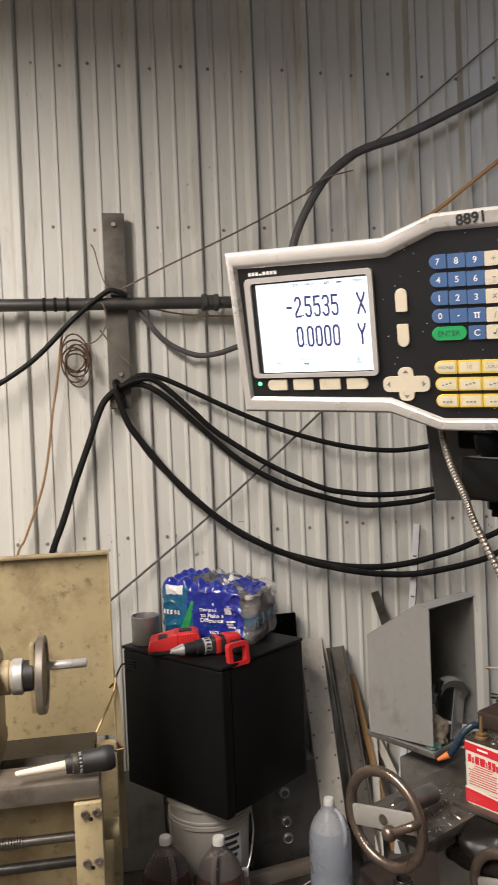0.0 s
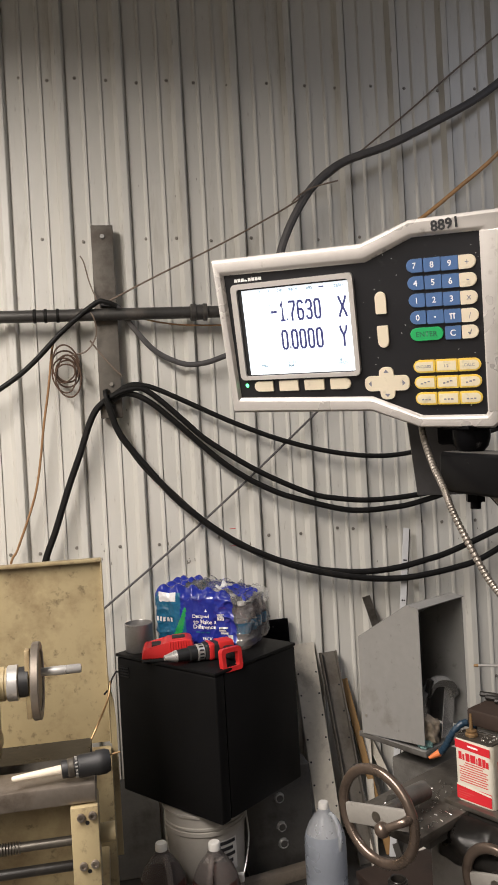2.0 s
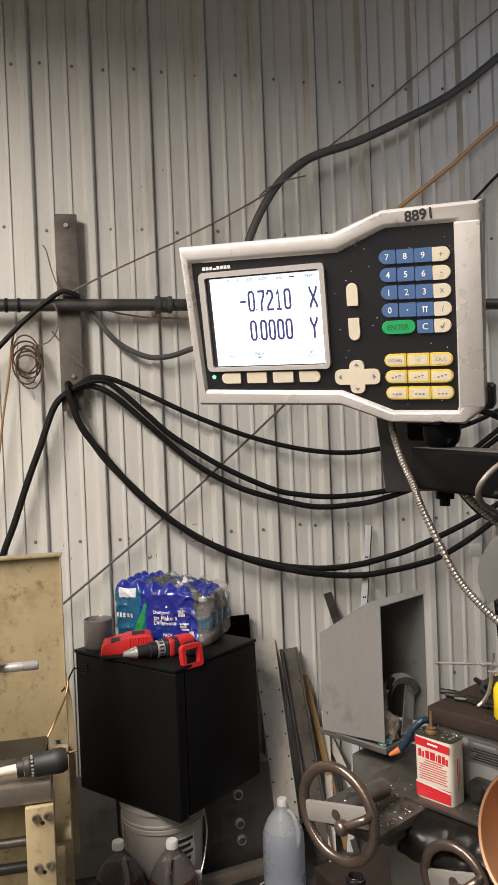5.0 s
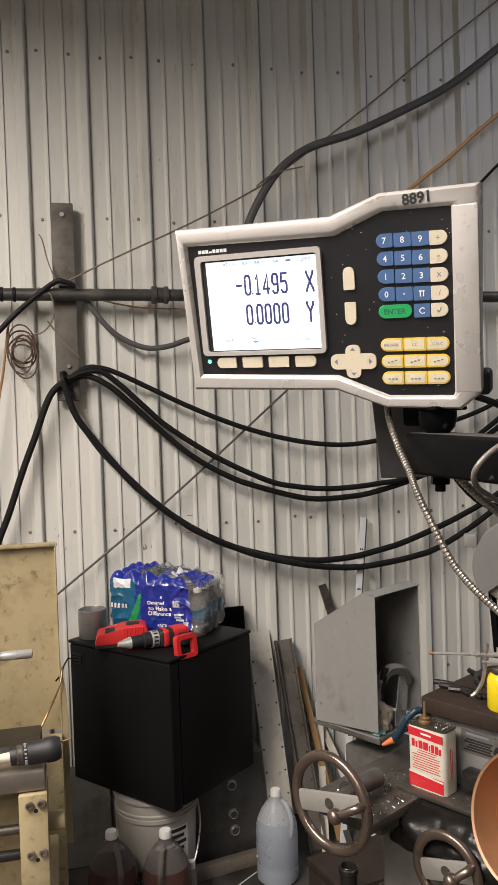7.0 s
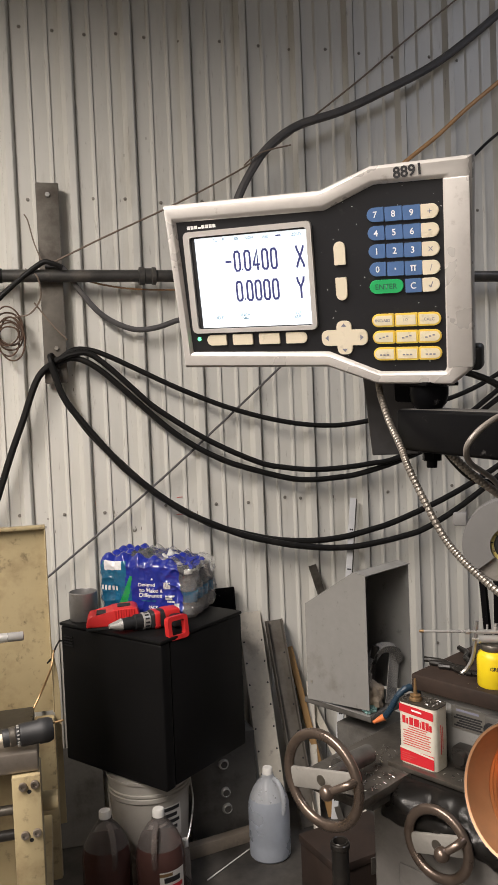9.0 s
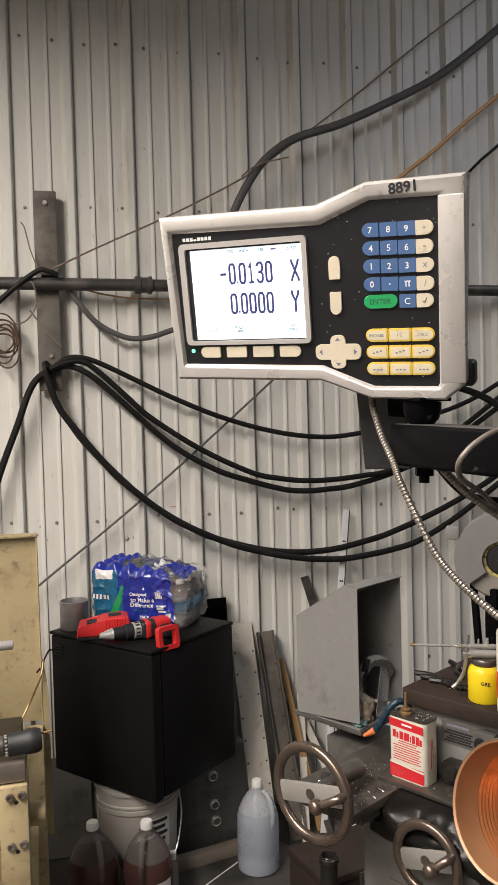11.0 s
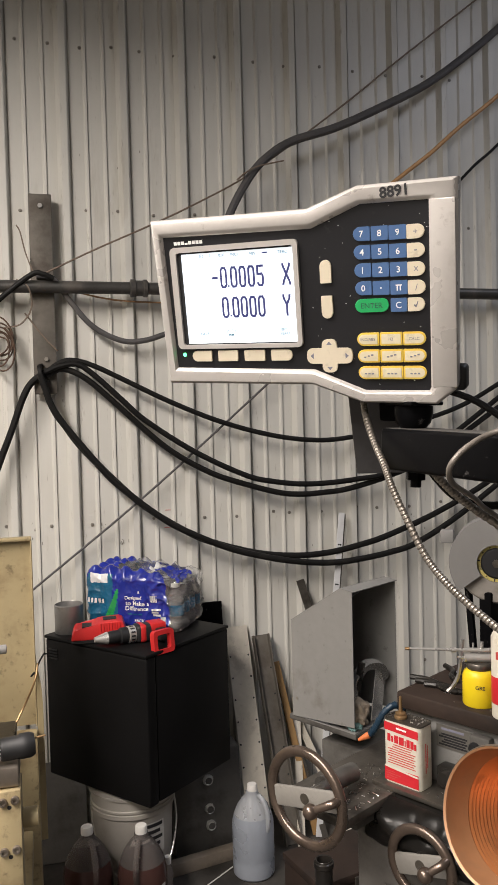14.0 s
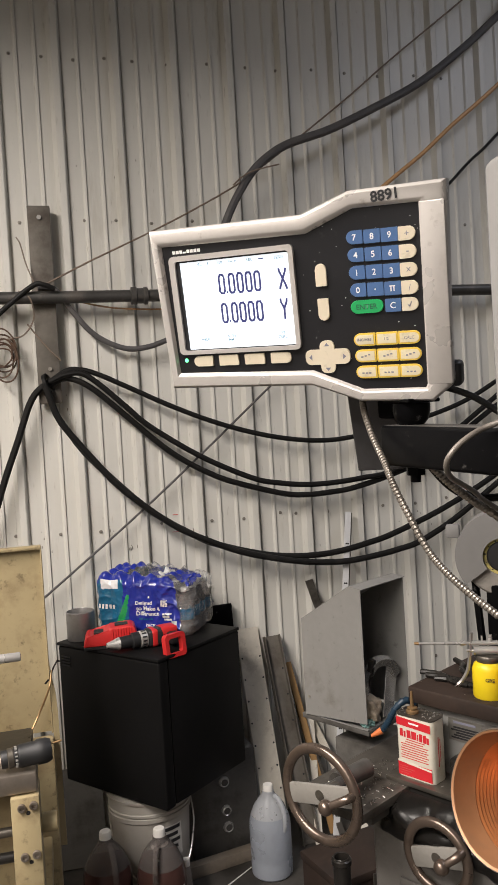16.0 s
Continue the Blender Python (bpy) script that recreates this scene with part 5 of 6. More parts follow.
def wheel(parent, u, v, z, r, tube, spoke, crank):
    """A handwheel with its axis along the machine; the crank points out."""
    w = part("handwheel", spin([(r - tube + tube * 1.0 * math.cos(radians(a)), tube * 0.9 * math.sin(radians(a))) for a in range(0, 361, 30)], 56, None, pose(0, 0, 0, 0, 90, 0)), BROWNSTEEL, parent, "dark bronzed handwheel with ball crank", m=pose(u, v, z, spoke))
    part("wheel_web", box(-0.005, 0.005, -r + tube, r - tube, -0.021, 0.021, 0.003), WORNGREY, w)
    part("boss", rod((-0.006, 0, 0), (0.05, 0, 0), 0.011, 28), DARKSTEEL, w)
    c = pose(0, 0, 0, crank)
    bm = sweep([(0.0, -r + tube, 0), (-0.018, -r * 0.82, -r * 0.02), (-0.030, -r * 0.62, -r * 0.06), (-0.036, -r * 0.44, -r * 0.10)], 0.008, 12, 6, radius=lambda i: 0.0095 - 0.00012 * i)
    part("crank", bm, BROWNSTEEL, w, m=c)
    part("ball", spin([(0.0155 * math.sin(radians(a)), -0.0155 * math.cos(radians(a))) for a in range(0, 181, 15)], 20, None, pose(-0.037, -r * 0.40, -r * 0.11)), BROWNSTEEL, w, "polished ball knob", m=c)
    return w


def grinder_machine():
    M = thing("surface_grinder", "dirty grey machine tool with handwheels and table", "machine tool", pose(MX, MY, 0, 0, 0, MTURN))
    base = part("base", box(-0.05, 0.46, -0.60, 0.045, 0.0, 0.72, 0.015, 3), BASEGREY, M)
    part("base_door", box(-0.056, -0.0505, -0.42, -0.03, 0.12, 0.62, 0.004), BASEGREY, base)
    part("saddle", box(-0.012, 0.46, -0.52, 0.11, 0.7205, 0.806, 0.006), OILBLACK, M)
    part("ledge", box(-0.018, 0.075, -0.50, 0.02, 0.8065, 0.817, 0.002), DARKSTEEL, M)
    part("table", box(-0.185, 0.34, -0.038, 0.15, 0.785, 0.8065, 0.004), TABLESTEEL, M, "oily dark table with swarf")
    part("table_apron", box(-0.14, -0.02, -0.030, 0.02, 0.765, 0.7845, 0.003), DARKGREY, M)
    part("shaft_housing", rod((-0.165, 0.040, 0.846), (-0.06, 0.040, 0.842), 0.021, 28), DARKGREY, M)
    part("shaft", rod((-0.25, 0.010, 0.862), (-0.15, 0.030, 0.848), 0.014, 20), DARKGREY, M)
    wheel(M, -0.25, 0.010, 0.862, 0.104, 0.0112, -12, -4)
    wheel(M, -0.10, -0.160, 0.728, 0.080, 0.0108, -16, -12)
    part("shaft", rod((-0.10, -0.16, 0.732), (-0.0, -0.16, 0.732), 0.02, 20), OILBLACK, M)
    # the block behind the can
    part("column_block", box(0.082, 0.46, -0.52, -0.004, 0.8065, 0.962, 0.006), GREYENAMEL, M)
    part("top_plate", box(0.060, 0.47, -0.54, 0.004, 0.9625, 1.0, 0.005), CRATE, M, "brown-black heavy top plate")
    pl = part("name_plate", box(0.0795, 0.0815, -0.171, -0.086, 0.893, 0.944, 0.0008, 1), LABELGREY, M, "etched maker's plate")
    for i in range(5):
        part("plate_bar", box(0.0788, 0.0796, -0.163 + 0.004 * (i % 2), -0.094 - 0.006 * (i % 3), 0.899 + i * 0.0058, 0.9028 + i * 0.0058), DARKINK, pl, smooth=0)
    part("plate_bar", box(0.0788, 0.0796, -0.155, -0.10, 0.933, 0.938), GREYINK, pl, smooth=0)
    part("knob", spin([(0, -0.032), (0.014, -0.032), (0.016, -0.028), (0.016, -0.004), (0.013, 0.0), (0, 0)], 24, None, pose(0.062, -0.132, 0.848, 0, 90, 0)), OILBLACK, M)
    part("stop_block", box(0.045, 0.0815, -0.165, -0.105, 0.8175, 0.866, 0.006), OILBLACK, M)
    part("adjuster", spin([(0, -0.03), (0.011, -0.03), (0.013, -0.026), (0.013, 0), (0, 0)], 18, None, pose(0.0815, -0.192, 0.922, 0, 90, 0)), PLASTIC, M)
    part("adjuster_block", box(0.060, 0.0816, -0.225, -0.178, 0.898, 0.948, 0.004), DARKGREY, M)
    # crumpled black cover under the ledge
    random.seed(8)
    bm = bmesh.new()
    nx, nz = 40, 18
    g = {}
    for i in range(nx + 1):
        for j in range(nz + 1):
            v, z = 0.0 - 0.40 * i / nx, 0.805 - 0.13 * j / nz
            q = noise.noise(Vector((v * 18, z * 18, 0.3))) * 0.028 + noise.noise(Vector((v * 45, z * 45, 4.3))) * 0.010
            g[i, j] = bm.verts.new((-0.032 - 0.050 * math.sin(math.pi * min(1, j / nz * 1.15)) ** 0.7 + q * min(1.0, j / 3), v, z))
    for i in range(nx):
        for j in range(nz):
            bm.faces.new((g[i, j], g[i + 1, j], g[i + 1, j + 1], g[i, j + 1]))
    bmesh.ops.solidify(bm, geom=bm.faces[:], thickness=0.003)
    part("way_cover", bm, OILBLACK, M, "crumpled shiny black cover", smooth=60)
    # shelf that carries the hood
    part("hood_shelf", box(0.122, 0.31, 0.172, 0.395, 0.819, 0.833, 0.002), DARKGREY, M)
    part("shelf_bracket", box(0.14, 0.30, 0.10, 0.30, 0.60, 0.784, 0.004), DARKGREY, M)


grinder_machine()


def local(u, v, z, rz=0.0, rx=0.0, ry=0.0):
    return pose(MX, MY, 0, 0, 0, MTURN) @ pose(u, v, z, rx, ry, rz)


def hood():
    h = thing("wheel_hood", "grey sheet-metal wheel hood, open in front", "machine guard", local(0.118, 0.172, 0.8335))
    t = 0.002
    side = [(0.0, 0.018), (0.0, 0.357), (0.035, 0.362), (0.205, 0.255), (0.205, 0.0)]
    turn = pose(0, 0, 0, 0, 0, 90) @ Matrix.Diagonal((1, -1, 1, 1))
    part("side_plate", prism(side, 0.0, t, m=turn), GREYENAMEL, h, "flat grey side plate")
    part("side_plate", prism([(y, max(z, 0.0)) for y, z in side], 0.183, 0.183 + t, m=turn), GREYENAMEL, h)
    part("top_sheet", prism([(-0.004, 0.3575), (0.035, 0.3625), (0.035, 0.3645), (-0.004, 0.3595)], -0.001, 0.187, m=turn), GREYENAMEL, h)
    part("slope_sheet", prism([(0.0355, 0.362), (0.205, 0.2555), (0.206, 0.2575), (0.036, 0.3645)], 0.0, 0.185, m=turn), GREYENAMEL, h)
    part("back_sheet", box(0.0025, 0.1825, 0.203, 0.205, 0.0, 0.2545), GREYENAMEL, h)
    part("bottom_sheet", box(0.0025, 0.1825, 0.002, 0.2025, 0.0, 0.002), GREYENAMEL, h)
    part("rivet", rod((-0.0015, 0.19, 0.05), (0.0, 0.19, 0.05), 0.004, 10), DARKSCREW, h)
    inner = thing("bent_strip", "bent bright steel strip inside the hood", "metal scrap", local(0.215, 0.235, 0.836))
    part("strip", sweep([(-0.05, -0.02, 0.0), (-0.06, -0.03, 0.09), (-0.03, -0.045, 0.15), (0.03, -0.05, 0.14), (0.062, -0.04, 0.10)], 0.014, 4, 8), CHROME, inner, smooth=20)
    part("strip", sweep([(-0.045, 0.0, 0.0), (-0.035, -0.02, 0.06), (-0.05, -0.04, 0.11), (-0.045, -0.05, 0.165)], 0.009, 4, 8), OILBLACK, inner, smooth=20)
    solid("sheet_offcut", box(-0.032, 0.032, -0.001, 0.001, 0.0, 0.13), CHROME, "bright bent sheet offcut inside the hood", "metal scrap", local(0.225, 0.185, 0.838, 12, 0, 16))
    random.seed(2)

    def rag(name, label, mat, u, v, z, size, seed):
        bm = bmesh.new()
        bmesh.ops.create_icosphere(bm, subdivisions=4, radius=1.0)
        for q in bm.verts:
            n = noise.noise(q.co * 2.2 + Vector((seed, 0, 0))) * 0.45 + noise.noise(q.co * 6 + Vector((0, seed, 0))) * 0.22
            q.co = Vector((q.co.x * size[0], q.co.y * size[1], q.co.z * size[2])) * (1 + n)
            q.co.z = max(q.co.z, -size[2] * 0.7)
        solid(name, bm, mat, label, "rag", local(u, v, z + size[2] * 0.7), smooth=70)

    rag("shop_rag", "crumpled tan shop rag in the hood", RAG, 0.168, 0.212, 0.836, (0.040, 0.036, 0.042), 3.0)
    rag("teal_cloth", "small teal cloth at the hood's mouth", TEALRAG, 0.145, 0.192, 0.8362, (0.020, 0.015, 0.010), 7.0)
    hose = thing("coolant_hose", "blue segmented coolant hose with orange nozzle", "coolant hose", local(0.0, 0.0, 0.0))
    pts = smooth_line([(0.105, 0.018, 0.945), (0.082, 0.028, 0.955), (0.060, 0.042, 0.938), (0.047, 0.056, 0.905), (0.041, 0.067, 0.888)], 5)
    for a, b in zip(pts[::2], pts[2::2]):
        part("segment", rod(a, b + (b - a) * 0.1, 0.0088, 16, r2=0.0066), HOSEBLUE, hose)
    part("nozzle", rod((0.040, 0.069, 0.887), (0.024, 0.088, 0.874), 0.0085, 16, r2=0.0035), HOSEORANGE, hose, "orange plastic nozzle")
    part("pedestal_pipe", rod((0.108, 0.017, 0.808), (0.106, 0.0175, 0.948), 0.008, 14), OILBLACK, hose)


hood()


def oil_can():
    c = thing("oil_can", "white and red cutting-fluid tin with brass spout", "tin can", local(0.0, 0.0, 0.8172))
    D, W, H = 0.052, 0.096, 0.140

    def oval(inset, n=6):
        out = []
        r = 0.012 - inset * 0.5
        for sx, sy, a0 in ((1, 1, 0), (-1, 1, 90), (-1, -1, 180), (1, -1, 270)):
            for i in range(n + 1):
                a = radians(a0 + 90 * i / n)
                out.append((D / 2 + sx * (D / 2 - inset - r) + r * math.cos(a), -W / 2 + sy * (W / 2 - inset - r) + r * math.sin(a)))
        return out

    def shell(rows):
        bm = bmesh.new()
        rings = [[bm.verts.new((x, y, z)) for x, y in oval(i)] for i, z in rows]
        k = len(rings[0])
        for a, b in zip(rings, rings[1:]):
            for i in range(k):
                bm.faces.new((a[i], a[(i + 1) % k], b[(i + 1) % k], b[i]))
        bm.faces.new(rings[0][::-1])
        bm.faces.new(rings[-1])
        return bm

    part("body", shell([(0.001, 0), (0.0, 0.003), (0.0, H - 0.003)]), TINWHITE, c)
    part("rim", shell([(0.0, H - 0.003), (-0.001, H - 0.002), (-0.001, H + 0.001), (0.002, H + 0.001), (0.003, H - 0.002)]), DARKSTEEL, c, "grimy top seam")
    part("spout_base", spin([(0, 0), (0.014, 0), (0.014, 0.005), (0.011, 0.007), (0.012, 0.012), (0.008, 0.014), (0, 0.014)], 20, None, pose(D / 2, -0.030, H - 0.001)), BRASS, c)
    part("spout", spin([(0, 0), (0.0045, 0), (0.0026, 0.034), (0, 0.035)], 14, None, pose(D / 2, -0.030, H + 0.013)), BRASS, c, "slim brass spout")
    front = -0.0006
    turn = pose(front, 0, 0, 0, 0, 90) @ Matrix.Diagonal((1, -1, 1, 1))

    def ink(name, x0, x1, z0, z1, mat, slant=0.0, off=0.0):
        return part(name, prism([(x0, z0), (x1, z0 + slant), (x1, z1 + slant), (x0, z1)], -off, 0.0003, m=turn), mat, c, smooth=0)

    ink("red_band", -0.004, -0.091, 0.1165, 0.134, TINRED, -0.004)
    ink("red_band", -0.004, -0.091, 0.004, 0.034, TINRED, 0.0)
    ink("white_sweep", -0.004, -0.091, 0.0335, 0.0375, TINWHITE, -0.006, 0.0003)
    for i, (a, b) in enumerate(((0.012, 0.020), (0.022, 0.027), (0.030, 0.040), (0.042, 0.055), (0.057, 0.060), (0.062, 0.070), (0.072, 0.080), (0.081, 0.087))):
        ink("brand_block", -a, -b, 0.092 - 0.0012 * i * 0.5, 0.109 - 0.0012 * i * 0.4 - (0.004 if i % 3 == 1 else 0), TINRED)
    for i in range(9):
        a = 0.013 + 0.003 * (i % 3 == 0) + (0.012 if i < 2 else 0)
        ink("text_bar", -a, -0.084 + 0.004 * (i % 2) + (0.008 if i < 2 else 0), 0.0855 - i * 0.0052, 0.0875 - i * 0.0052, REDINK, -0.001)
    ink("text_bar", -0.036, -0.062, 0.1225, 0.1265, WHITEINK, -0.001, 0.0004)
    for i in range(4):
        ink("text_bar", -0.008, -0.03 - 0.008 * (i % 3), 0.009 + i * 0.005, 0.0105 + i * 0.005, REDINK, 0, 0.0004)
    # thin print down the narrow side
    part("side_text", box(0.020, 0.023, -W - 0.0005, -W + 0.0002, 0.035, 0.10), REDINK, c, smooth=0)
    part("side_text", box(0.027, 0.029, -W - 0.0005, -W + 0.0002, 0.045, 0.095), REDINK, c, smooth=0)


oil_can()


def tray_things():
    o = thing("pump_oiler", "yellow pump oiler with long steel spout", "oiler", local(0.112, -0.176, 1.0, 42))
    part("bottle", spin([(0, 0), (0.034, 0), (0.036, 0.003), (0.036, 0.062), (0.032, 0.072), (0.026, 0.077), (0, 0.077)], 36), YELLOW, o)
    part("collar", spin([(0, 0.0775), (0.026, 0.0775), (0.027, 0.079), (0.027, 0.088), (0.025, 0.091), (0, 0.091)], 32), DARKSTEEL, o)
    part("pump_head", rod((0.0, 0.032, 0.101), (0.0, -0.028, 0.099), 0.0095, 20), STEEL, o)
    part("pump_tip", rod((0.0, 0.046, 0.1015), (0.0, 0.031, 0.101), 0.003, 12), STEEL, o)
    part("spout", rod((0.0, 0.150, 0.121), (0.0, 0.035, 0.117), 0.0027, 12, r2=0.0034), STEEL, o)
    part("spout_tip", rod((0.0, 0.158, 0.1212), (0.0, 0.149, 0.121), 0.0028, 12, r2=0.004), BRASS, o)
    part("spout_nut", rod((0.0, 0.060, 0.1178), (0.0, 0.050, 0.1176), 0.006, 6), STEEL, o)
    part("head_tube", rod((0.0, 0.035, 0.117), (0.0, -0.03, 0.1155), 0.0052, 16), STEEL, o)
    part("post", rod((0.0, -0.006, 0.112), (0.0, -0.006, 0.134), 0.004, 12), STEEL, o)
    part("post", rod((0.0, 0.012, 0.118), (0.0, 0.012, 0.132), 0.0022, 10), STEEL, o)
    part("trigger", sweep([(0.0, 0.034, 0.140), (0.002, 0.038, 0.10), (0.004, 0.044, 0.06), (0.006, 0.056, 0.036), (0.006, 0.068, 0.024)], 0.0045, 6, 6), CUPSTEEL, o, "bent steel trigger lever", smooth=20)
    part("lettering", letters("GRE", 0.008, m=pose(0, 0, 0.045, 0, 0, -110) @ pose(0.006, -0.0364, 0), thin=0.02), DARKINK, o, smooth=0)
    s = thing("spray_can", "round red and white spray can", "spray can", local(0.085, -0.256, 1.0))
    part("can_body", spin([(0, 0), (0.032, 0), (0.033, 0.004), (0.033, 0.165), (0.026, 0.18), (0, 0.182)], 32), TINWHITE, s)
    part("red_band", spin([(0.0332, 0.03), (0.0334, 0.031), (0.0334, 0.085), (0.0332, 0.086)], 32), TINRED, s)
    part("text_block", box(-0.0345, -0.0325, -0.004, 0.008, 0.125, 0.14), REDINK, s, smooth=0)
    part("can_top", spin([(0.0265, 0.1795), (0.024, 0.188), (0.014, 0.195), (0, 0.197)], 28), BRASS, s, "tan domed top")
    random.seed(4)
    for i in range(6):
        u, v = 0.15 + random.uniform(-0.03, 0.05), -0.105 + random.uniform(-0.05, 0.05)
        a = random.uniform(0, 3.1)
        bm = sweep([(0, 0, 0.007), (0.035, 0.006, 0.008), (0.075, -0.004, 0.007), (0.115, 0.010, 0.007)], 0.0065, 8, 5)
        solid("hand_tool", bm, OILBLACK, "dark oily hand tool lying on the machine's top plate", "hand tool", local(u, v, 1.0002, 60 + random.uniform(-35, 35)), group="tools on the plate")
    # grinder on a stand
    G = thing("bench_grinder", "grey bench grinder head with round wheel guard", "grinder", local(0.20, -0.175, 1.0))
    face = pose(0, 0, 0.295, -90, 0, 0)
    turn = pose(0, 0, 0, 0, 0, -64)
    centre = turn @ pose(0, 0, 0.295)

    def sector(r0, r1, a0, a1, n=40):
        arc = [radians(a0 + (a1 - a0) * i / n) for i in range(n + 1)]
        return [(r1 * math.cos(a), r1 * math.sin(a)) for a in arc] + [(r0 * math.cos(a), r0 * math.sin(a)) for a in arc[::-1]]

    part("stand", box(-0.03, 0.03, 0.0, 0.03, 0.0, 0.23, 0.004), BLACKPAINT, G)
    part("brace", box(-0.006, 0.006, 0.035, 0.05, 0.0, 0.25, 0.002), BLACKPAINT, G, m=pose(-0.02, 0, 0, -8, 6, 0))
    part("wheel_guard", prism(sector(0.042, 0.102, -40, 218), -0.032, -0.028, m=centre), GRINDGREY, G, "grey wheel guard, cut away below")
    part("guard_band", prism(sector(0.098, 0.1025, -40, 218), -0.0279, 0.034, m=centre), GRINDGREY, G)
    part("guard_back", prism(sector(0.030, 0.1018, -40, 218), 0.0345, 0.038, m=centre), GRINDGREY, G)
    part("guard_tab", box(-0.122, -0.092, -0.012, 0.012, 0.335, 0.365, 0.004), GRINDGREY, G, m=turn)
    part("wheel", spin([(0, -0.016), (0.040, -0.016), (0.043, -0.020), (0.086, -0.020), (0.090, -0.016), (0.090, 0.018), (0.086, 0.022), (0, 0.022)], 56, None, turn @ face), STONE, G, "dusty pale abrasive wheel")
    part("flange", spin([(0, -0.026), (0.030, -0.026), (0.034, -0.022), (0.034, -0.0162), (0, -0.0162)], 32, None, turn @ face), PLASTIC, G)
    label = part("wheel_label", spin([(0.0345, -0.0206), (0.0415, -0.0206), (0.0415, -0.0203), (0.0345, -0.0203)], 40, None, turn @ face), OLDYELLOW, G, "faded yellow paper ring")
    for q in range(12):
        part("print_bar", box(0.0355, 0.038 + 0.003 * (q % 3 == 0), -0.0212, -0.0207, -0.0016, 0.0016), DARKINK, label, m=centre @ pose(0, 0, 0, 0, 30 * q + 8, 0), smooth=0)
    part("arbor_nut", rod((0, 0, -0.028), (0, 0, -0.016), 0.010, 6), DARKSTEEL, G, m=turn @ face)
    part("motor", rod((0, 0, 0.036), (0, 0, 0.16), 0.065, 32), GRINDGREY, G, m=turn @ face)


tray_things()


def swarf():
    random.seed(12)
    bm = bmesh.new()
    spots = [(-0.16, 0.06, -0.03, 0.12, 0.8068, 170), (0.0, 0.06, -0.40, -0.11, 0.8172, 150), (0.07, 0.35, -0.45, 0.0, 1.0002, 90), (0.004, 0.05, -0.09, -0.004, 0.9575, 60)]
    for u0, u1, v0, v1, z, n in spots:
        for i in range(n):
            u, v = random.uniform(u0, u1), random.uniform(v0, v1)
            s, a = random.uniform(0.0008, 0.0026), random.uniform(0, 6.3)
            m = pose(u, v, z + s * 0.5, random.uniform(-40, 40), random.uniform(-40, 40), math.degrees(a))
            vs = [bm.verts.new(m @ Vector(q)) for q in ((-s * 1.6, -s * 0.4, 0), (s * 1.6, -s * 0.4, s * 0.5), (s * 1.3, s * 0.5, s), (-s, s * 0.5, s * 0.4))]
            bm.faces.new(vs)
    solid("metal_chips", bm, CHIPS, "bright metal chips scattered over the machine", "swarf", local(0, 0, 0), kind="stuff", smooth=0)


swarf()


def floor_litter():
    random.seed(21)
    bm = bmesh.new()
    for i in range(220):
        x, y = random.uniform(-0.35, 0.30), random.uniform(-1.25, -0.66)
        s, m = random.uniform(0.0015, 0.004), pose(x, y, 0.004, random.uniform(-30, 30), random.uniform(-30, 30), random.uniform(0, 360))
        bm.faces.new([bm.verts.new(m @ Vector(q)) for q in ((-s * 1.5, -s * 0.4, 0), (s * 1.5, -s * 0.3, s * 0.3), (s * 1.2, s * 0.5, s * 0.5), (-s, s * 0.5, 0))])
    solid("floor_chips", bm, CHIPS, "metal chips scattered on the dark floor", "swarf", kind="stuff", smooth=0)
    solid("welding_rod", rod((0.526, -0.515, 0.004), (0.709, -0.376, 0.004), 0.0025, 8), CAPWHITE, "thin pale rod lying on the floor", "rod")


floor_litter()


def low_clutter():
    t = thing("steel_tube", "dark oily steel tube standing on the floor", "tube", pose(0.856, -0.95, 0))
    part("tube", spin([(0, 0), (0.026, 0), (0.026, 0.318), (0.0245, 0.320), (0.021, 0.318), (0.021, 0.01), (0, 0.01)], 28), OILBLACK, t)
    part("collar", spin([(0.0262, 0.296), (0.030, 0.299), (0.030, 0.312), (0.0262, 0.315)], 28), OILBLACK, t)
    v = thing("small_bottle", "small dark bottle with a white cap on the floor", "bottle", pose(0.447, -0.56, 0))
    part("body", spin([(0, 0), (0.016, 0), (0.017, 0.003), (0.017, 0.135), (0.012, 0.155), (0.0095, 0.162)], 20), JUGTOP, v)
    part("cap", spin([(0.0095, 0.162), (0.0115, 0.163), (0.0115, 0.184), (0.010, 0.187), (0, 0.187)], 18), CAPWHITE, v, "white screw cap")
    solid("cord", sweep([(0.037, -0.752, 0.893), (0.050, -0.730, 0.902), (0.062, -0.66, 0.910), (0.074, -0.50, 0.885), (0.076, -0.38, 0.85), (0.092, -0.22, 0.80), (0.16, -0.12, 0.74)], 0.0028, 8), RUBBER, "thin black cord hooked over the lathe's guard", "cable")


low_clutter()


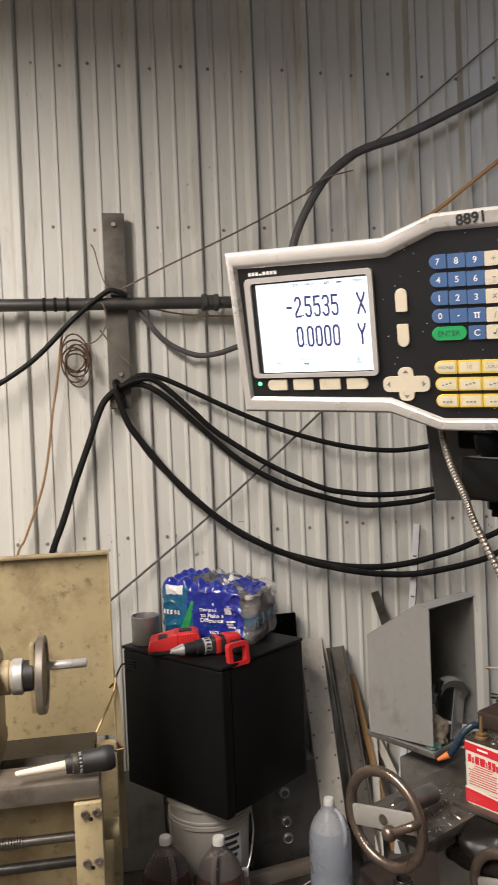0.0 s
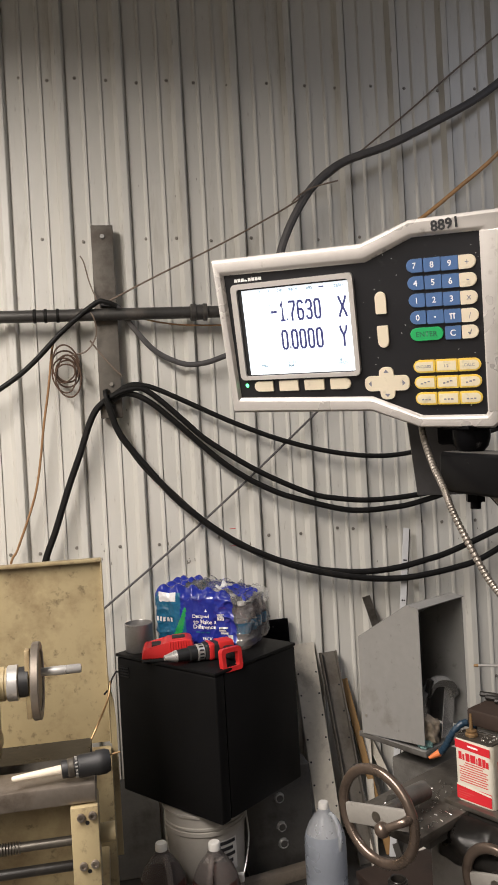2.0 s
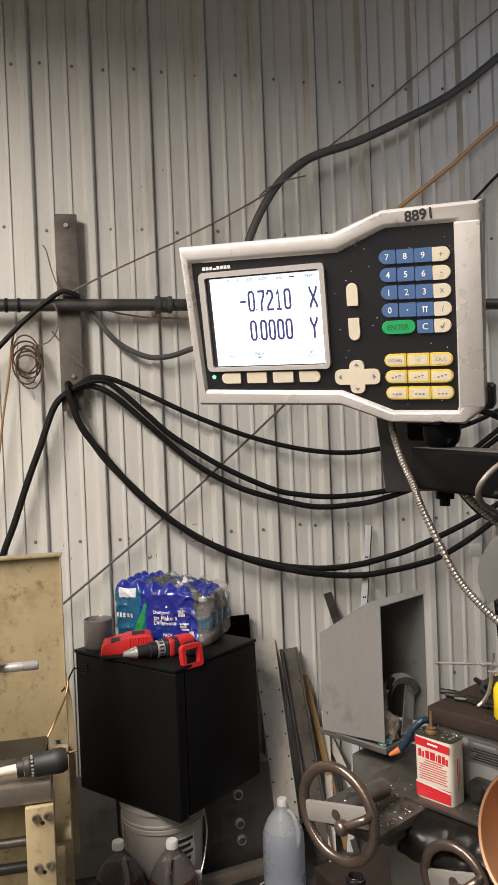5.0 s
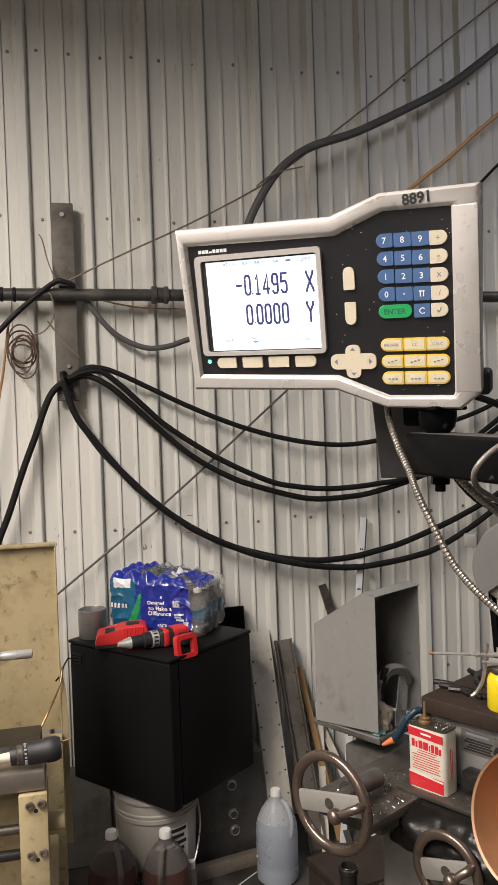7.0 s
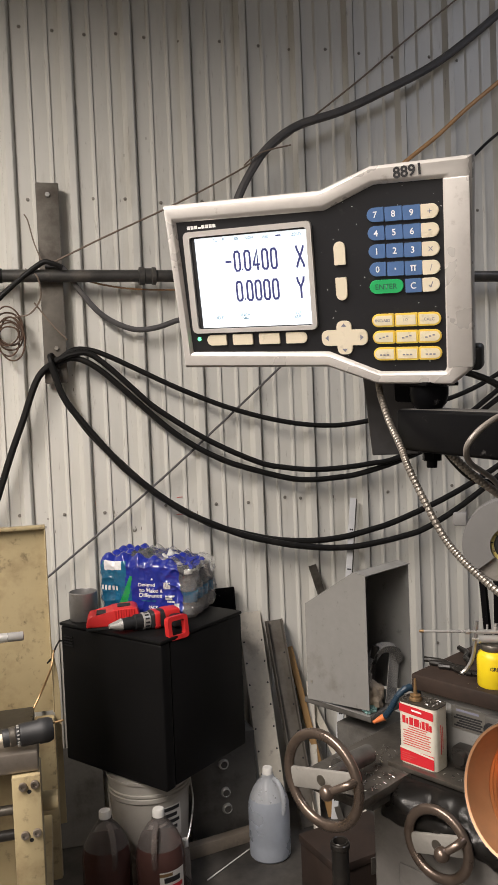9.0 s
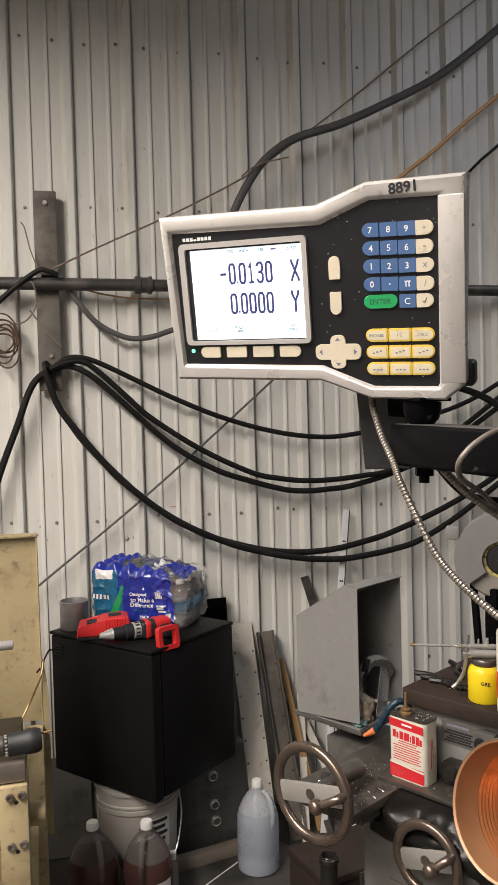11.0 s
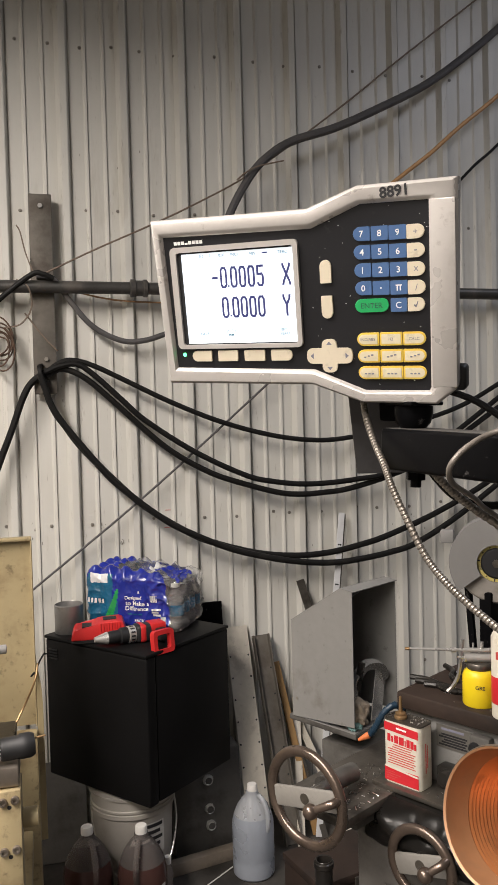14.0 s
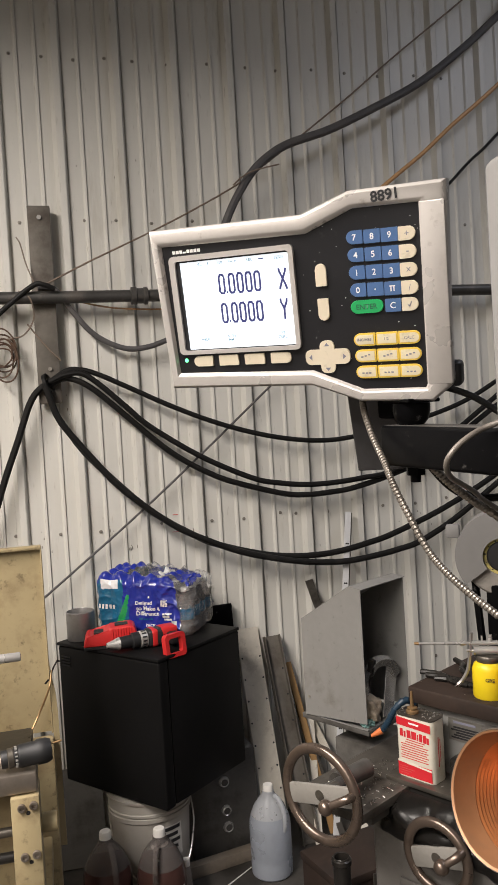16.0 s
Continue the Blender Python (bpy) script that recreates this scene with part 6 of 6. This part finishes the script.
# ---- close to the camera: lamp, post, loose cables ----
def near_things():
    n = Vector((-1.03, -0.325, 0.31)).normalized()
    lamp = thing("work_lamp", "copper-coloured ribbed work lamp shade on a gooseneck", "lamp", Matrix.Translation((0.3835, -2.651, 1.350)) @ n.to_track_quat("Z", "Y").to_matrix().to_4x4())
    prof = [(0.0455, 0.0), (0.0475, 0.0012), (0.0485, -0.001), (0.0485, -0.005), (0.047, -0.016), (0.041, -0.045), (0.034, -0.072), (0.026, -0.092), (0.020, -0.097), (0, -0.098)]
    part("shade", spin(prof, 64), RIMGREY, lamp, "worn grey outer shade")
    band = [(0.0470, 0.0013), (0.0456, 0.0004), (0.0450, -0.006), (0.0440, -0.014), (0.0424, -0.0202)]
    part("rim_band", spin(band, 64), TANCOPPER, lamp, "worn tan band inside the rim")
    inside = [(0.0424, -0.0203)]
    for i in range(17):
        f = 0.24 + 0.76 * i / 17
        r = 0.0450 - 0.013 * f ** 1.2
        inside += [(r, -0.003 - 0.075 * f), (r - 0.0012, -0.003 - 0.075 * (f + 0.030))]
    inside += [(0.030, -0.080), (0.016, -0.088), (0, -0.089)]
    part("reflector", spin(inside, 64), COPPER, lamp, "ribbed copper-coloured inside")
    part("socket", spin([(0, -0.088), (0.014, -0.088), (0.014, -0.06), (0.010, -0.055), (0, -0.055)], 24), PLASTIC, lamp)
    part("neck", sweep([(0, 0, -0.097), (0.004, 0, -0.13), (0.015, 0.01, -0.17)], 0.008, 12, 6), CONDUIT, lamp)
    column = thing("machine_column", "pale grey machine column with a side plate", "machine column", pose(0, 0, 0))
    part("pillar", box(0.50, 0.66, -2.92, -2.70, 0.0, 1.85, 0.01), GRINDGREY, column)
    part("side_plate", box(0.3445, 0.4995, -2.79, -2.728, 1.545, 1.773, 0.006, 3), GRINDGREY, column)
    cn = thing("armoured_conduit", "silver flexible armoured conduit in a curve", "conduit")
    line = [(0.402, -2.39, 1.654), (0.4, -2.4, 1.631), (0.399, -2.422, 1.604), (0.399, -2.445, 1.582), (0.4, -2.458, 1.563), (0.406, -2.476, 1.534), (0.414, -2.496, 1.503), (0.422, -2.516, 1.484), (0.433, -2.539, 1.467), (0.446, -2.564, 1.451), (0.462, -2.60, 1.432), (0.49, -2.665, 1.41), (0.52, -2.71, 1.40)]
    part("sheath", sweep(line, 0.004, 14, 36, radius=lambda i: 0.0034 if i % 4 < 3 else 0.0026), CONDUIT, cn, smooth=0)
    solid("armoured_conduit", sweep([(0.452, -2.425, 1.582), (0.458, -2.436, 1.569), (0.474, -2.44, 1.552), (0.494, -2.442, 1.536), (0.516, -2.446, 1.52), (0.56, -2.52, 1.47), (0.58, -2.70, 1.45)], 0.0048, 12, 24, radius=lambda i: 0.0042 if i % 4 < 3 else 0.0034), CONDUIT, "short armoured conduit under the arm", "conduit")
    solid("cable", sweep([(0.58, -2.52, 1.47), (0.512, -2.452, 1.529), (0.466, -2.49, 1.552), (0.437, -2.52, 1.563), (0.417, -2.54, 1.571), (0.406, -2.553, 1.580), (0.405, -2.560, 1.590), (0.418, -2.563, 1.603), (0.442, -2.566, 1.614), (0.47, -2.60, 1.622), (0.50, -2.70, 1.61)], 0.0025, 12, 8), BROWNCABLE, "grey cable looped over the arm", "cable")
    solid("cable", sweep([(0.452, -2.41, 1.60), (0.475, -2.40, 1.565), (0.50, -2.42, 1.54), (0.54, -2.47, 1.545), (0.60, -2.62, 1.60)], 0.004, 10, 8), RUBBER, "black cable hanging behind the arm", "cable")
    solid("cable", sweep([(0.43, -2.33, 1.66), (0.47, -2.34, 1.665), (0.52, -2.39, 1.645), (0.56, -2.47, 1.60), (0.62, -2.62, 1.58)], 0.0036, 10, 8), RUBBER, "black cable leaving the back of the readout", "cable")


near_things()


# ---- sheets and screws of the wall ----
SHEET, SCREW = wall_sheet(), screw_mesh()
for k in range(-4, 5):
    shared("panel", SHEET, wall_north, pose(k * 4 * PITCH, 0, 0))
ROWS = {3.07: (-0.55, -0.42, -0.30, -0.17, -0.065, 0.04, 0.160, 0.279, 0.399, 0.507, 0.644, 0.808, 0.968, 1.097, 1.253, 1.40, 1.55, 1.72, 1.85, 2.02),
        2.443: (-0.53, -0.35, -0.245, -0.116, 0.04, 0.285, 0.406, 0.545, 0.71, 0.86, 0.99, 1.17, 1.31, 1.47, 1.64, 1.78, 1.93),
        1.235: (-0.45, -0.30, -0.19, -0.05, 0.116, 0.27, 0.512, 0.716, 0.85, 1.007, 1.075, 1.216, 1.374, 1.468, 1.62, 1.77, 1.93),
        0.55: (-0.3, 0.1, 0.3, 0.75, 0.98, 1.22, 1.45, 1.68, 1.9)}
for z, row in ROWS.items():
    for i, x in enumerate(row):
        shared("screw", SCREW, wall_north, pose(x, 0.0, z + 0.007 * math.sin(i * 2.1 + z)))


def scuffs():
    """Scrapes and spatter on the wall's paint."""
    random.seed(31)
    bm = bmesh.new()
    for cx, cz, n, wide, high in ((0.407, 1.159, 12, 0.03, 0.012), (0.30, 1.21, 4, 0.02, 0.03), (0.06, 1.20, 6, 0.02, 0.05), (0.66, 1.19, 8, 0.03, 0.03), (0.40, 2.55, 4, 0.20, 0.15), (1.15, 1.05, 8, 0.05, 0.06), (1.62, 1.15, 8, 0.10, 0.05), (0.20, 1.74, 12, 0.03, 0.05)):
        for i in range(n):
            x, z = cx + random.uniform(-wide, wide), cz + random.uniform(-high, high)
            w, h = random.uniform(0.0008, 0.0022), random.uniform(0.0012, 0.006)
            box(x - w, x + w, -0.0012, -0.0004, z - h, z + h, bm=bm)
    tagged(part("scuff_marks", bm, DARKSCREW, wall_north, smooth=0), kind="stuff")
    bm = box(0.556, 0.580, -0.0012, -0.0004, 1.270, 1.2725)
    box(0.552, 0.578, -0.0012, -0.0004, 1.201, 1.2035, bm=bm)
    part("red_scrape", bm, REDINK, wall_north, smooth=0)


scuffs()


def motions():
    """The turning figures of the screen."""
    for i, (drum, home) in enumerate(DRUMS):
        rows, angle, last = [], None, None
        for t, text in READINGS:
            want = (0 if text[0] == "-" else 1) if i == 0 else int(text[i])
            if angle is None:
                angle = -36.0 * want
                rows.append((0.0, home @ pose(0, 0, 0, angle)))
            else:
                step = (want - last + 5) % 10 - 5
                pieces = max(1, math.ceil(abs(step) / 2))
                rows.append((t - 0.36, home @ pose(0, 0, 0, angle)))
                for k in range(1, pieces):
                    rows.append((t - 0.36 + 0.24 * k / pieces, home @ pose(0, 0, 0, angle - 36.0 * step * k / pieces)))
                angle -= 36.0 * step
                rows.append((t - 0.12, home @ pose(0, 0, 0, angle)))
                if t == 16:
                    rows.append((16.0, home @ pose(0, 0, 0, angle)))
            last = want
        walk(drum, rows)


motions()
